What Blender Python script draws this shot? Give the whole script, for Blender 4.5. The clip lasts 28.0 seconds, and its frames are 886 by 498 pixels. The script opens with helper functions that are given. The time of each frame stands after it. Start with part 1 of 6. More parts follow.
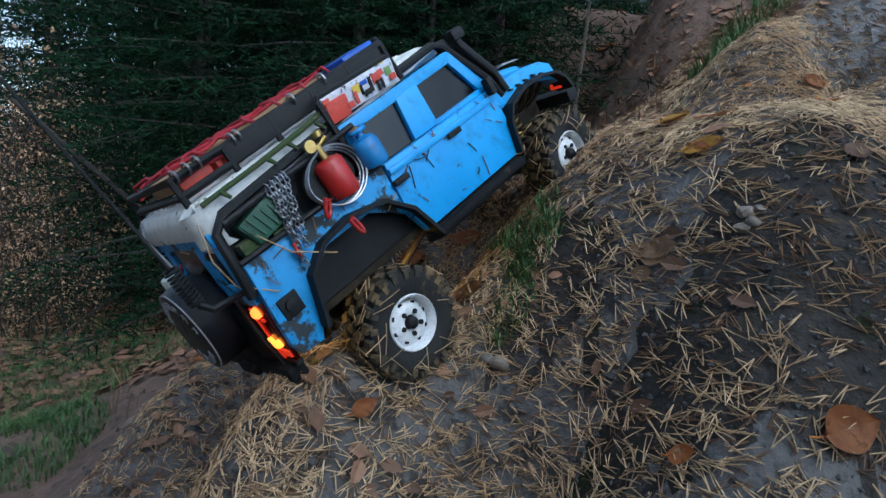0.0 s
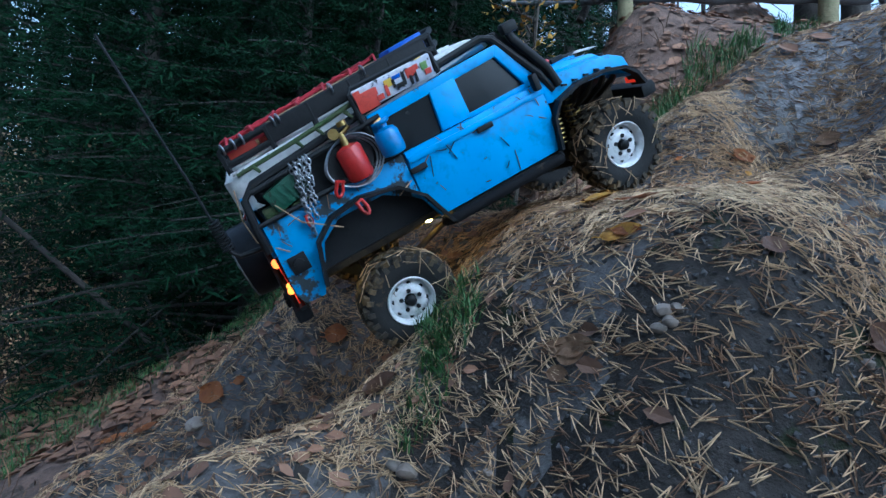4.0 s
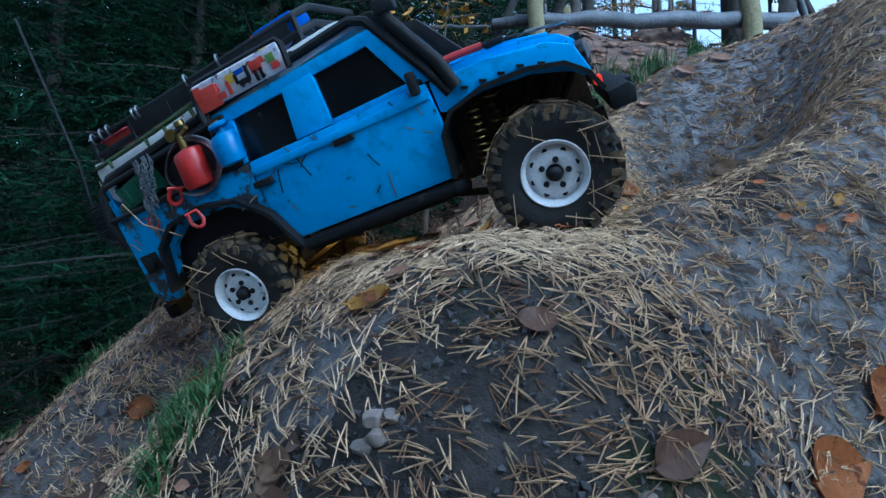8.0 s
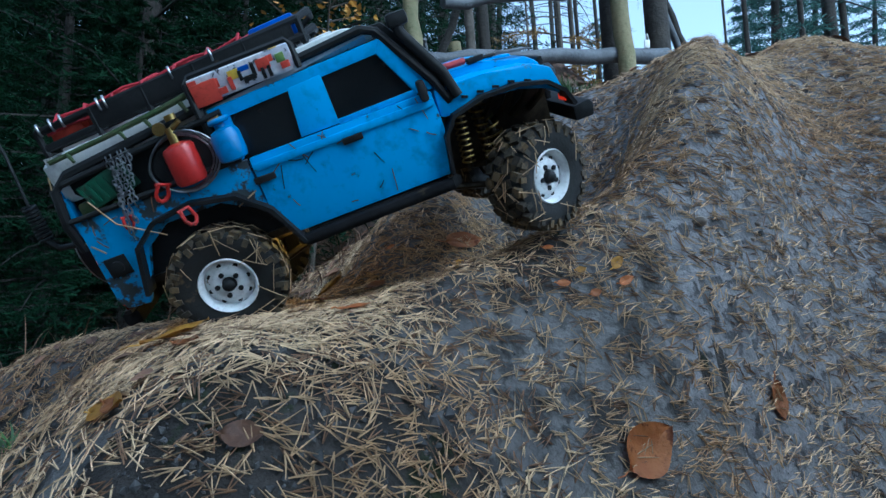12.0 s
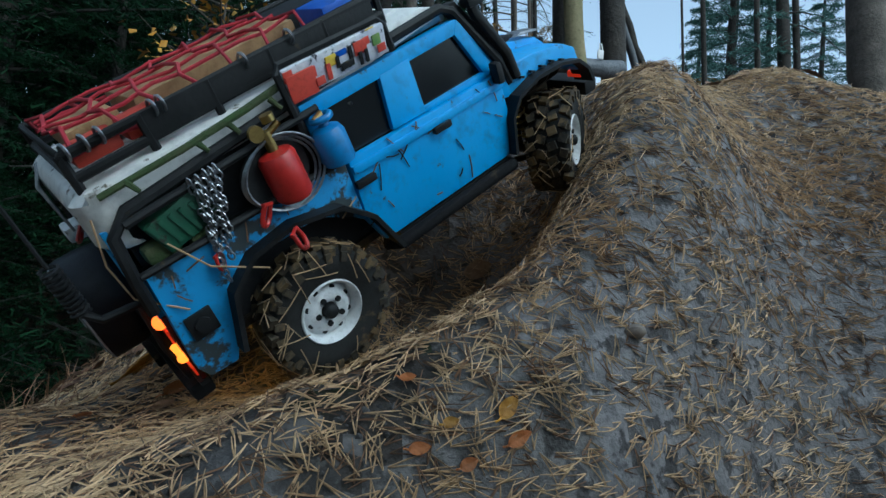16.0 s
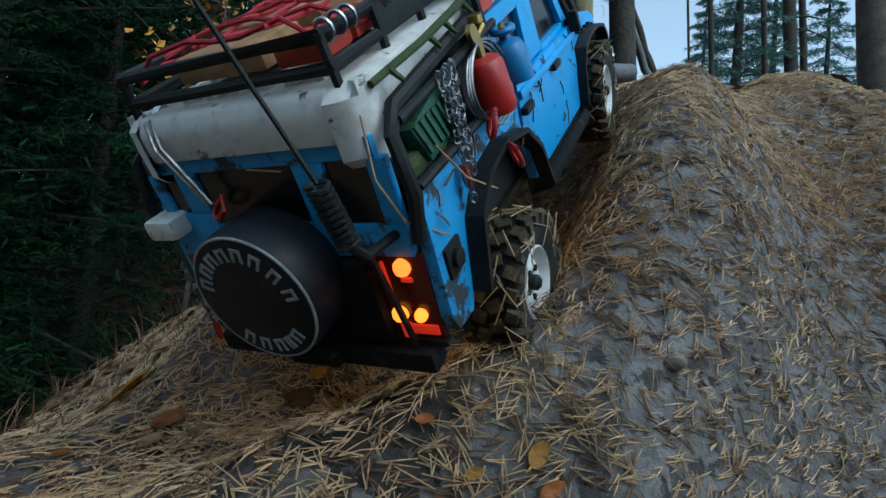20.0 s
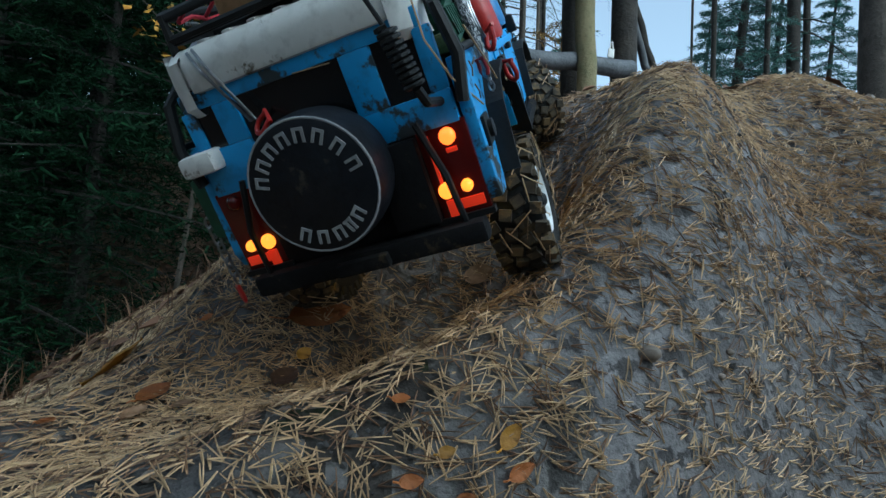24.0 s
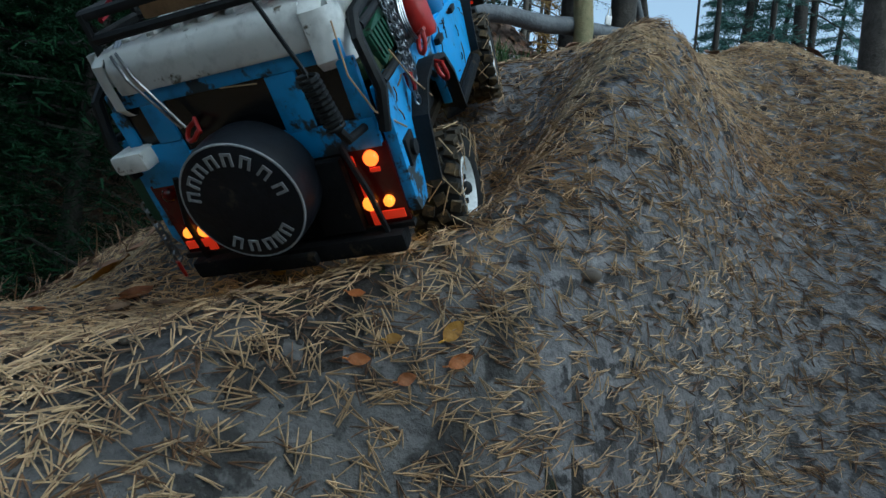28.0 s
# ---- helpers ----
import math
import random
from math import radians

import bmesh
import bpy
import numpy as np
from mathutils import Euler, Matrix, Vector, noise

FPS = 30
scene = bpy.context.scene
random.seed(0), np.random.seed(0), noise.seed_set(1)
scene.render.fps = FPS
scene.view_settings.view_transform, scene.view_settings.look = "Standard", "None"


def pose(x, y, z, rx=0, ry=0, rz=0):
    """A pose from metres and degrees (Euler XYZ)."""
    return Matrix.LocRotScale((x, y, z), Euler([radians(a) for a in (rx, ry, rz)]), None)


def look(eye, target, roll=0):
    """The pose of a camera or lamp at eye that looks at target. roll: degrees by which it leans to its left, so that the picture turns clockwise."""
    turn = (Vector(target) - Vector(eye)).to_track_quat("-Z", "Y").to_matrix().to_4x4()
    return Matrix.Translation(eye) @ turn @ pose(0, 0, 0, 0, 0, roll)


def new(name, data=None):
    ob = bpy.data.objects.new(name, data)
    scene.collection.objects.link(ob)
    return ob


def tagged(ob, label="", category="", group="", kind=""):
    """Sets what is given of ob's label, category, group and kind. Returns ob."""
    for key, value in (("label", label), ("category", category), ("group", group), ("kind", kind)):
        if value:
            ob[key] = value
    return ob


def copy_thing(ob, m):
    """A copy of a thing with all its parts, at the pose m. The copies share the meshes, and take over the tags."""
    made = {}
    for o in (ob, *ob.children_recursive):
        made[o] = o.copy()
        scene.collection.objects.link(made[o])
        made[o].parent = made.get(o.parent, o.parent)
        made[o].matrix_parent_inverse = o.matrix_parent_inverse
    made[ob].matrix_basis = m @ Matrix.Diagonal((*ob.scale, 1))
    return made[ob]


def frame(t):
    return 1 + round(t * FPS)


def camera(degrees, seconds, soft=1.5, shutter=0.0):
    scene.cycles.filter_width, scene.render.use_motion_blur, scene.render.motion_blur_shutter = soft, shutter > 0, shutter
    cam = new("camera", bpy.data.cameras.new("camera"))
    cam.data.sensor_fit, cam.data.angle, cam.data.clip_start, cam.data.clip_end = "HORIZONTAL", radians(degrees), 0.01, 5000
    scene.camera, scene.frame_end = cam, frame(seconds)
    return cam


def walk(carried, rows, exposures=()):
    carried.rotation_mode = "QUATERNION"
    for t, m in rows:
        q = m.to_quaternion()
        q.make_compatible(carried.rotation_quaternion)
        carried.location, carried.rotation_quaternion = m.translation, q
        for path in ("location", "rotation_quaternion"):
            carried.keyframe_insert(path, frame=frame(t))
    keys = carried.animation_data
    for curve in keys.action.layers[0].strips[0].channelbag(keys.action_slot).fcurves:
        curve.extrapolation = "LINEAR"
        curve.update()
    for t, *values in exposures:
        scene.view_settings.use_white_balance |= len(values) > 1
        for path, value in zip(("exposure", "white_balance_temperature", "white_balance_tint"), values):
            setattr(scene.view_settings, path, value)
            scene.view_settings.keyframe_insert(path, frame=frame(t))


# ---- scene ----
cam = camera(77.0, 28.0, soft=1.5)
# seconds, eye in metres, turn in degrees
PATH = [
    (0.0, -0.0352, -0.0144, 0.5143, 83.20, -4.85, 3.84),
    (0.5, -0.0320, -0.0103, 0.5251, 83.76, -4.47, 3.70),
    (1.0, -0.0278, -0.0052, 0.5269, 84.04, -4.83, 3.58),
    (1.5, -0.0146, 0.0136, 0.5339, 85.14, -5.15, 2.31),
    (2.0, -0.0041, 0.0287, 0.5439, 86.38, -3.39, 0.80),
    (2.5, 0.0042, 0.0410, 0.5481, 87.16, -3.86, 0.93),
    (4.5, 0.0240, 0.0389, 0.5578, 89.94, -5.55, -0.25),
    (5.0, 0.0654, 0.0429, 0.5755, 91.25, -5.70, -0.57),
    (5.5, 0.1214, 0.0744, 0.5615, 90.71, -5.67, -1.19),
    (6.0, 0.1566, 0.1208, 0.5783, 91.01, -4.63, -1.21),
    (6.5, 0.1738, 0.1420, 0.5862, 90.88, -4.72, -0.83),
    (7.0, 0.1834, 0.1520, 0.5858, 90.80, -4.92, -0.78),
    (7.5, 0.1898, 0.1566, 0.5858, 90.67, -4.36, -1.22),
    (8.0, 0.2063, 0.1643, 0.5954, 91.80, -4.34, -2.09),
    (8.5, 0.2242, 0.1655, 0.6099, 93.95, -3.28, -3.23),
    (9.0, 0.2375, 0.1615, 0.6192, 94.89, -2.52, -3.58),
    (9.5, 0.2575, 0.1500, 0.6411, 95.87, -1.42, -4.39),
    (10.0, 0.2828, 0.1391, 0.6443, 95.62, -0.73, -5.35),
    (10.5, 0.2993, 0.1314, 0.6436, 95.26, -0.42, -5.96),
    (11.0, 0.3141, 0.1240, 0.6473, 94.98, -0.46, -6.74),
    (11.5, 0.3277, 0.1158, 0.6523, 94.55, -0.62, -7.53),
    (13.5, 0.3874, 0.2758, 0.7229, 90.66, -6.50, -8.42),
    (14.0, 0.4064, 0.2942, 0.7569, 92.72, -5.70, -9.54),
    (14.5, 0.4194, 0.3058, 0.7794, 93.78, -4.97, -11.17),
    (15.0, 0.4369, 0.3082, 0.7828, 93.85, -5.14, -12.22),
    (15.5, 0.4516, 0.3110, 0.7804, 93.35, -5.23, -12.96),
    (16.0, 0.4601, 0.3181, 0.7741, 92.67, -4.99, -13.06),
    (16.5, 0.4625, 0.3250, 0.7773, 92.48, -4.74, -12.88),
    (17.0, 0.4658, 0.3333, 0.7835, 92.89, -4.55, -13.13),
    (17.5, 0.4668, 0.3419, 0.7856, 92.94, -4.60, -13.37),
    (18.0, 0.4632, 0.3516, 0.7868, 93.00, -4.80, -13.33),
    (18.5, 0.4576, 0.3628, 0.7853, 92.97, -4.96, -13.20),
    (19.0, 0.4547, 0.3677, 0.7859, 92.95, -5.10, -12.99),
    (19.5, 0.4566, 0.3667, 0.7882, 93.04, -5.32, -13.02),
    (20.0, 0.4559, 0.3643, 0.7881, 92.95, -5.30, -13.00),
    (20.5, 0.4581, 0.3636, 0.7883, 93.01, -5.41, -13.31),
    (21.0, 0.4695, 0.3625, 0.7850, 93.10, -5.61, -13.62),
    (21.5, 0.4714, 0.3586, 0.7856, 92.84, -6.30, -13.67),
    (23.5, 0.4658, 0.3546, 0.7860, 92.28, -7.17, -13.46),
    (24.0, 0.4641, 0.3552, 0.7853, 92.05, -7.31, -13.42),
    (24.5, 0.4623, 0.3561, 0.7878, 92.12, -7.83, -13.46),
    (25.0, 0.4605, 0.3565, 0.7910, 92.12, -8.93, -13.35),
    (25.5, 0.4572, 0.3575, 0.7892, 91.93, -9.32, -13.09),
    (26.0, 0.4605, 0.3571, 0.7872, 91.90, -9.59, -13.14),
    (26.5, 0.4719, 0.3460, 0.7838, 91.95, -10.21, -13.30),
    (27.0, 0.4833, 0.3267, 0.7664, 90.79, -10.10, -13.75),
    (27.5, 0.4906, 0.3130, 0.7494, 89.62, -9.52, -14.06),
    (28.0, 0.4897, 0.3123, 0.7477, 89.23, -10.05, -13.72),
]
walk(cam, [(t, pose(x, y, z, rx, ry, rz)) for t, x, y, z, rx, ry, rz in PATH], [(0.0, 0.05, 5150, 0), (2.5, 0.1, 4850, -1), (5.0, 0.2, 4400, -2), (9.5, 0.18, 4300, -4), (11.5, 0.1, 4500, -5), (14.0, -0.45, 4950, -9), (17.0, -0.5, 5200, -9), (26.0, -0.42, 5200, -10), (28.0, -0.6, 5200, -10)])

# ---- light: a dull late-autumn sky over the wood ----
world = bpy.data.worlds.new("sky")
scene.world = world
world.use_nodes = True
wn = world.node_tree
wn.nodes.clear()
sky = wn.nodes.new("ShaderNodeTexSky")
sky.sky_type = "NISHITA"
sky.sun_disc = False
sky.sun_elevation = radians(46)
sky.sun_rotation = radians(153)
sky.air_density, sky.dust_density, sky.ozone_density = 1.0, 3.5, 2.0
bg = wn.nodes.new("ShaderNodeBackground")
bg.inputs["Strength"].default_value = 0.36
wo = wn.nodes.new("ShaderNodeOutputWorld")
pale = wn.nodes.new("ShaderNodeHueSaturation")
pale.inputs["Saturation"].default_value = 0.5
wn.links.new(sky.outputs[0], pale.inputs["Color"])
wn.links.new(pale.outputs[0], bg.inputs["Color"])
wn.links.new(bg.outputs[0], wo.inputs["Surface"])
sun = new("sun", bpy.data.lights.new("sun", "SUN"))
sun.data.energy = 0.55
sun.data.angle = radians(25)
sun.data.color = (1.0, 0.98, 0.96)
sun.matrix_world = look((2.2, -2.6, 4.0), (0.6, 0.5, 0.5))

# ---- materials ----
def surf(name, c1, c2, scale=20.0, rough=0.7, metal=0.0, bump=0.2, fine=6.0, dirt=None, dirt_scale=30.0, dirt_from=0.6, island=0.0, spec=0.5, coat=0.0, vary=0.0):
    """A surface of two tones in coarse and fine noise, with relief, and dirt or wear in patches."""
    m = bpy.data.materials.new(name)
    m.use_nodes = True
    nt = m.node_tree
    b = nt.nodes["Principled BSDF"]
    b.inputs["Metallic"].default_value = metal
    b.inputs["Specular IOR Level"].default_value = spec
    b.inputs["Coat Weight"].default_value = coat
    co = nt.nodes.new("ShaderNodeTexCoord")

    def tex(s, detail=6.0):
        t = nt.nodes.new("ShaderNodeTexNoise")
        t.inputs["Scale"].default_value, t.inputs["Detail"].default_value, t.inputs["Roughness"].default_value = s, detail, 0.62
        nt.links.new(co.outputs["Object"], t.inputs["Vector"])
        return t.outputs["Fac"]

    def mix(fac, a, c):
        x = nt.nodes.new("ShaderNodeMix")
        x.data_type = "RGBA"
        for sock, v in ((x.inputs[0], fac), (x.inputs[6], a), (x.inputs[7], c)):
            if isinstance(v, (tuple, list)):
                sock.default_value = (*v, 1)
            elif isinstance(v, float):
                sock.default_value = v
            else:
                nt.links.new(v, sock)
        return x.outputs[2]

    def ramp(src, lo, hi):
        r = nt.nodes.new("ShaderNodeMapRange")
        r.inputs[1].default_value, r.inputs[2].default_value = lo, hi
        nt.links.new(src, r.inputs[0])
        return r.outputs[0]

    coarse, small = tex(scale), tex(scale * fine, 4.0)
    col = mix(ramp(coarse, 0.35, 0.65), c1, c2)
    shade = tuple(0.55 * v for v in c1)
    col = mix(ramp(small, 0.5, 0.85), col, shade)
    if island or vary:
        g = nt.nodes.new("ShaderNodeNewGeometry") if island else nt.nodes.new("ShaderNodeObjectInfo")
        h = nt.nodes.new("ShaderNodeHueSaturation")
        h.inputs["Hue"].default_value = 0.5
        k = island or vary
        nt.links.new(ramp_out(nt, g.outputs["Random Per Island" if island else "Random"], 1 - k, 1 + k), h.inputs["Value"])
        nt.links.new(col, h.inputs["Color"])
        col = h.outputs[0]
    ro = ramp_out(nt, coarse, max(0.02, rough - 0.12), min(1, rough + 0.12))
    if dirt:
        d = ramp(tex(dirt_scale, 8.0), dirt_from, dirt_from + 0.05)
        col = mix(d, col, dirt)
        ro = ramp_mix(nt, d, ro, 0.85)
    nt.links.new(col, b.inputs["Base Color"])
    nt.links.new(ro, b.inputs["Roughness"])
    if bump:
        bp = nt.nodes.new("ShaderNodeBump")
        bp.inputs["Strength"].default_value = bump
        bp.inputs["Distance"].default_value = 0.5 / (scale * fine)
        nt.links.new(small, bp.inputs["Height"])
        nt.links.new(bp.outputs[0], b.inputs["Normal"])
    return m


def ramp_out(nt, src, lo, hi):
    r = nt.nodes.new("ShaderNodeMapRange")
    r.inputs[3].default_value, r.inputs[4].default_value = lo, hi
    nt.links.new(src, r.inputs[0])
    return r.outputs[0]


def ramp_mix(nt, fac, a, v):
    x = nt.nodes.new("ShaderNodeMix")
    nt.links.new(fac, x.inputs[0])
    nt.links.new(a, x.inputs[2])
    x.inputs[3].default_value = v
    return x.outputs[0]


def glow(name, col, strength):
    m = bpy.data.materials.new(name)
    m.use_nodes = True
    b = m.node_tree.nodes["Principled BSDF"]
    b.inputs["Base Color"].default_value = (*col, 1)
    b.inputs["Roughness"].default_value = 0.2
    b.inputs["Emission Color"].default_value = (*col, 1)
    b.inputs["Emission Strength"].default_value = strength
    return m


MUD = (0.10, 0.07, 0.035)
SOIL = surf("wet_soil", (0.053, 0.049, 0.048), (0.112, 0.103, 0.098), 18.0, 0.66, bump=1.0, fine=6.0, dirt=(0.026, 0.023, 0.021), dirt_scale=24.0, dirt_from=0.53)
SOIL_PALE = surf("washed_grey_soil", (0.085, 0.079, 0.081), (0.20, 0.188, 0.19), 26.0, 0.72, bump=1.0, fine=5.0, dirt=(0.04, 0.036, 0.036), dirt_scale=48.0, dirt_from=0.54)
FOREST_FLOOR = surf("brown_humus", (0.075, 0.045, 0.032), (0.15, 0.095, 0.068), 25.0, 0.85, bump=1.0, fine=6.0, dirt=(0.05, 0.032, 0.022), dirt_scale=30.0, dirt_from=0.56)
SOIL_WET = surf("black_wet_soil", (0.016, 0.0135, 0.0115), (0.044, 0.038, 0.034), 22.0, 0.85, bump=1.0, fine=6.0, dirt=(0.014, 0.018, 0.006), dirt_scale=15.0, dirt_from=0.58, spec=0.25)
RUST_LEAVES = surf("withered_rusty_leaves", (0.24, 0.13, 0.065), (0.40, 0.26, 0.15), 3.0, 0.7, bump=0.0, island=0.5)
BLUE = surf("blue_paint", (0.05, 0.33, 0.76), (0.06, 0.37, 0.80), 12.0, 0.42, bump=0.04, dirt=(0.05, 0.055, 0.055), dirt_scale=75.0, dirt_from=0.64)
BLUE_DIRTY = surf("blue_paint_splashed", (0.05, 0.29, 0.65), (0.06, 0.33, 0.70), 12.0, 0.5, bump=0.06, dirt=(0.035, 0.045, 0.05), dirt_scale=42.0, dirt_from=0.53)
WHITE = surf("white_paint", (0.74, 0.74, 0.72), (0.64, 0.64, 0.62), 14.0, 0.5, bump=0.05, dirt=(0.13, 0.11, 0.08), dirt_scale=50.0, dirt_from=0.62)
RIM_WHITE = surf("white_rim_enamel", (0.78, 0.79, 0.80), (0.66, 0.67, 0.67), 40.0, 0.45, bump=0.05, dirt=(0.16, 0.12, 0.07), dirt_scale=70.0, dirt_from=0.63)
BLACK = surf("black_plastic", (0.006, 0.0065, 0.0075), (0.012, 0.0125, 0.0135), 30.0, 0.6, bump=0.15, dirt=(0.06, 0.045, 0.025), dirt_scale=45.0, dirt_from=0.66, spec=0.3)
BLACK_MATT = surf("dull_black_plastic", (0.005, 0.005, 0.006), (0.010, 0.010, 0.011), 30.0, 0.85, bump=0.3, dirt=(0.04, 0.03, 0.018), dirt_scale=35.0, dirt_from=0.6, spec=0.2)
GLASS_DARK = surf("tinted_window", (0.004, 0.005, 0.006), (0.008, 0.009, 0.010), 20.0, 0.22, bump=0.02, dirt=(0.05, 0.045, 0.035), dirt_scale=60.0, dirt_from=0.68)
RUBBER = surf("tyre_rubber", (0.008, 0.008, 0.008), (0.015, 0.0145, 0.014), 40.0, 0.8, bump=0.3, dirt=(0.09, 0.06, 0.028), dirt_scale=28.0, dirt_from=0.60)
TREAD = surf("muddy_tread", (0.02, 0.018, 0.014), (0.09, 0.065, 0.035), 35.0, 0.75, bump=0.5, dirt=(0.13, 0.088, 0.04), dirt_scale=40.0, dirt_from=0.52)
RED = surf("red_paint", (0.42, 0.018, 0.014), (0.34, 0.014, 0.012), 30.0, 0.38, bump=0.05, dirt=(0.05, 0.03, 0.02), dirt_scale=60.0, dirt_from=0.66)
RED_CORD = surf("red_cord", (0.40, 0.02, 0.035), (0.28, 0.015, 0.03), 200.0, 0.85, bump=0.5)
ORANGE_BOX = surf("orange_plastic", (0.50, 0.05, 0.025), (0.42, 0.04, 0.02), 30.0, 0.5, bump=0.1, dirt=MUD, dirt_scale=50.0, dirt_from=0.62)
STEEL = surf("chain_steel", (0.42, 0.43, 0.45), (0.2, 0.205, 0.22), 90.0, 0.32, metal=1.0, bump=0.1)
BRASS = surf("brass", (0.45, 0.32, 0.10), (0.32, 0.22, 0.08), 90.0, 0.35, metal=1.0, bump=0.1)
DARK_METAL = surf("oily_metal", (0.02, 0.016, 0.012), (0.06, 0.045, 0.025), 60.0, 0.4, metal=0.6, bump=0.3)
GREEN = surf("dark_green_plastic", (0.008, 0.055, 0.028), (0.012, 0.075, 0.035), 30.0, 0.55, bump=0.1, dirt=(0.02, 0.02, 0.012), dirt_scale=45.0, dirt_from=0.6)
MOSS_POLE = surf("mossy_branch", (0.03, 0.065, 0.012), (0.06, 0.065, 0.03), 60.0, 0.95, bump=0.8)
CAN_BLUE = surf("blue_cylinder_enamel", (0.03, 0.20, 0.50), (0.03, 0.17, 0.42), 30.0, 0.4, bump=0.05, dirt=(0.06, 0.05, 0.03), dirt_scale=45.0, dirt_from=0.62)
BOX_BLUE = surf("bright_blue_plastic", (0.01, 0.10, 0.55), (0.01, 0.08, 0.45), 30.0, 0.45, bump=0.1)
BOARD = surf("plywood", (0.40, 0.24, 0.11), (0.30, 0.17, 0.08), 45.0, 0.8, bump=0.3)
YELLOW = surf("yellow_print", (0.70, 0.50, 0.05), (0.65, 0.45, 0.05), 30.0, 0.5, bump=0.02)
PRINT_RED = surf("red_print", (0.62, 0.07, 0.04), (0.55, 0.06, 0.04), 40.0, 0.5, bump=0.02)
PRINT_GREEN = surf("green_print", (0.10, 0.30, 0.09), (0.25, 0.32, 0.08), 60.0, 0.5, bump=0.02)
PRINT_GREY = surf("printed_panel", (0.74, 0.73, 0.76), (0.52, 0.54, 0.64), 60.0, 0.5, bump=0.02, dirt=(0.03, 0.03, 0.04), dirt_scale=120.0, dirt_from=0.6)
LETTER = surf("grey_print", (0.34, 0.35, 0.36), (0.22, 0.23, 0.24), 60.0, 0.7, bump=0.05)
COVER = surf("vinyl_cover", (0.006, 0.007, 0.010), (0.011, 0.013, 0.018), 30.0, 0.45, bump=0.15, dirt=(0.05, 0.045, 0.035), dirt_scale=40.0, dirt_from=0.66, spec=0.25)
LAMP_AMBER = glow("amber_lamp", (1.0, 0.26, 0.02), 2.8)
LAMP_RED = glow("red_lamp", (1.0, 0.13, 0.012), 4.2)
LENS_RED = glow("red_lens", (0.75, 0.03, 0.008), 0.6)
LENS_DARK = glow("dark_red_lens", (0.06, 0.003, 0.002), 0.06)
ROCK_LAMP = glow("amber_under_lamp", (1.0, 0.55, 0.08), 130.0)
BARK = surf("grey_bark", (0.055, 0.046, 0.038), (0.11, 0.095, 0.08), 14.0, 0.95, bump=0.9, fine=5.0)
BARK_DARK = surf("wet_dark_bark", (0.018, 0.015, 0.013), (0.04, 0.034, 0.028), 14.0, 0.9, bump=0.8, fine=5.0)
POST_WOOD = surf("weathered_green_post", (0.16, 0.15, 0.075), (0.24, 0.20, 0.11), 14.0, 0.9, bump=0.6)
RAIL_WOOD = surf("wet_grey_rail", (0.05, 0.055, 0.065), (0.11, 0.115, 0.13), 16.0, 0.55, bump=0.6)
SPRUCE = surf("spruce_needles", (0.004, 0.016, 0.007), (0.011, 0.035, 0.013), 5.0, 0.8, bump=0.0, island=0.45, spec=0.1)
# distance haze is put into this pale blue-green needle colour
PINE_HAZED = surf("hazed_pine_needles", (0.06, 0.125, 0.11), (0.10, 0.18, 0.155), 3.0, 0.8, bump=0.0, island=0.4, spec=0.1)
LARCH = surf("autumn_needles", (0.20, 0.12, 0.03), (0.30, 0.18, 0.05), 3.0, 0.85, bump=0.0, island=0.4)
STRAW = surf("dry_pine_needles", (0.33, 0.20, 0.095), (0.51, 0.37, 0.215), 4.0, 0.7, bump=0.0, island=0.45)
STRAW_DARK = surf("wet_pine_needles", (0.10, 0.052, 0.026), (0.18, 0.10, 0.05), 5.0, 0.65, bump=0.0, island=0.5)
GRASS = surf("grass", (0.032, 0.085, 0.018), (0.075, 0.14, 0.035), 6.0, 0.6, bump=0.0, island=0.4)
LITTER = surf("brown_leaf_litter", (0.13, 0.062, 0.032), (0.22, 0.12, 0.07), 8.0, 0.75, bump=0.2, island=0.5)
BEECH_LEAF = surf("orange_beech_leaf", (0.33, 0.105, 0.025), (0.42, 0.16, 0.04), 40.0, 0.6, bump=0.4, fine=4.0, vary=0.25, dirt=(0.16, 0.05, 0.015), dirt_scale=55.0, dirt_from=0.6)
OAK_LEAF = surf("yellow_leaf", (0.50, 0.27, 0.03), (0.40, 0.19, 0.03), 40.0, 0.6, bump=0.4, fine=4.0, vary=0.25, dirt=(0.18, 0.09, 0.02), dirt_scale=55.0, dirt_from=0.58)
BROWN_LEAF = surf("tan_leaf", (0.38, 0.24, 0.14), (0.30, 0.17, 0.09), 40.0, 0.7, bump=0.4, fine=4.0, vary=0.3)
DARK_LEAF = surf("dark_wet_leaf", (0.15, 0.075, 0.04), (0.10, 0.05, 0.03), 40.0, 0.5, bump=0.4, fine=4.0, vary=0.3)
GOLD_LEAVES = surf("golden_leaves", (0.48, 0.30, 0.03), (0.40, 0.15, 0.02), 3.0, 0.6, bump=0.0, island=0.5)
STONE = surf("pebble", (0.15, 0.12, 0.10), (0.25, 0.21, 0.17), 30.0, 0.6, bump=0.3, vary=0.35)
CLOD = surf("soil_clods", (0.03, 0.029, 0.029), (0.085, 0.08, 0.08), 30.0, 0.85, bump=0.6, island=0.4)
PAPER_TAG = surf("white_plastic_tag", (0.7, 0.7, 0.7), (0.6, 0.6, 0.6), 30.0, 0.5, bump=0.02)

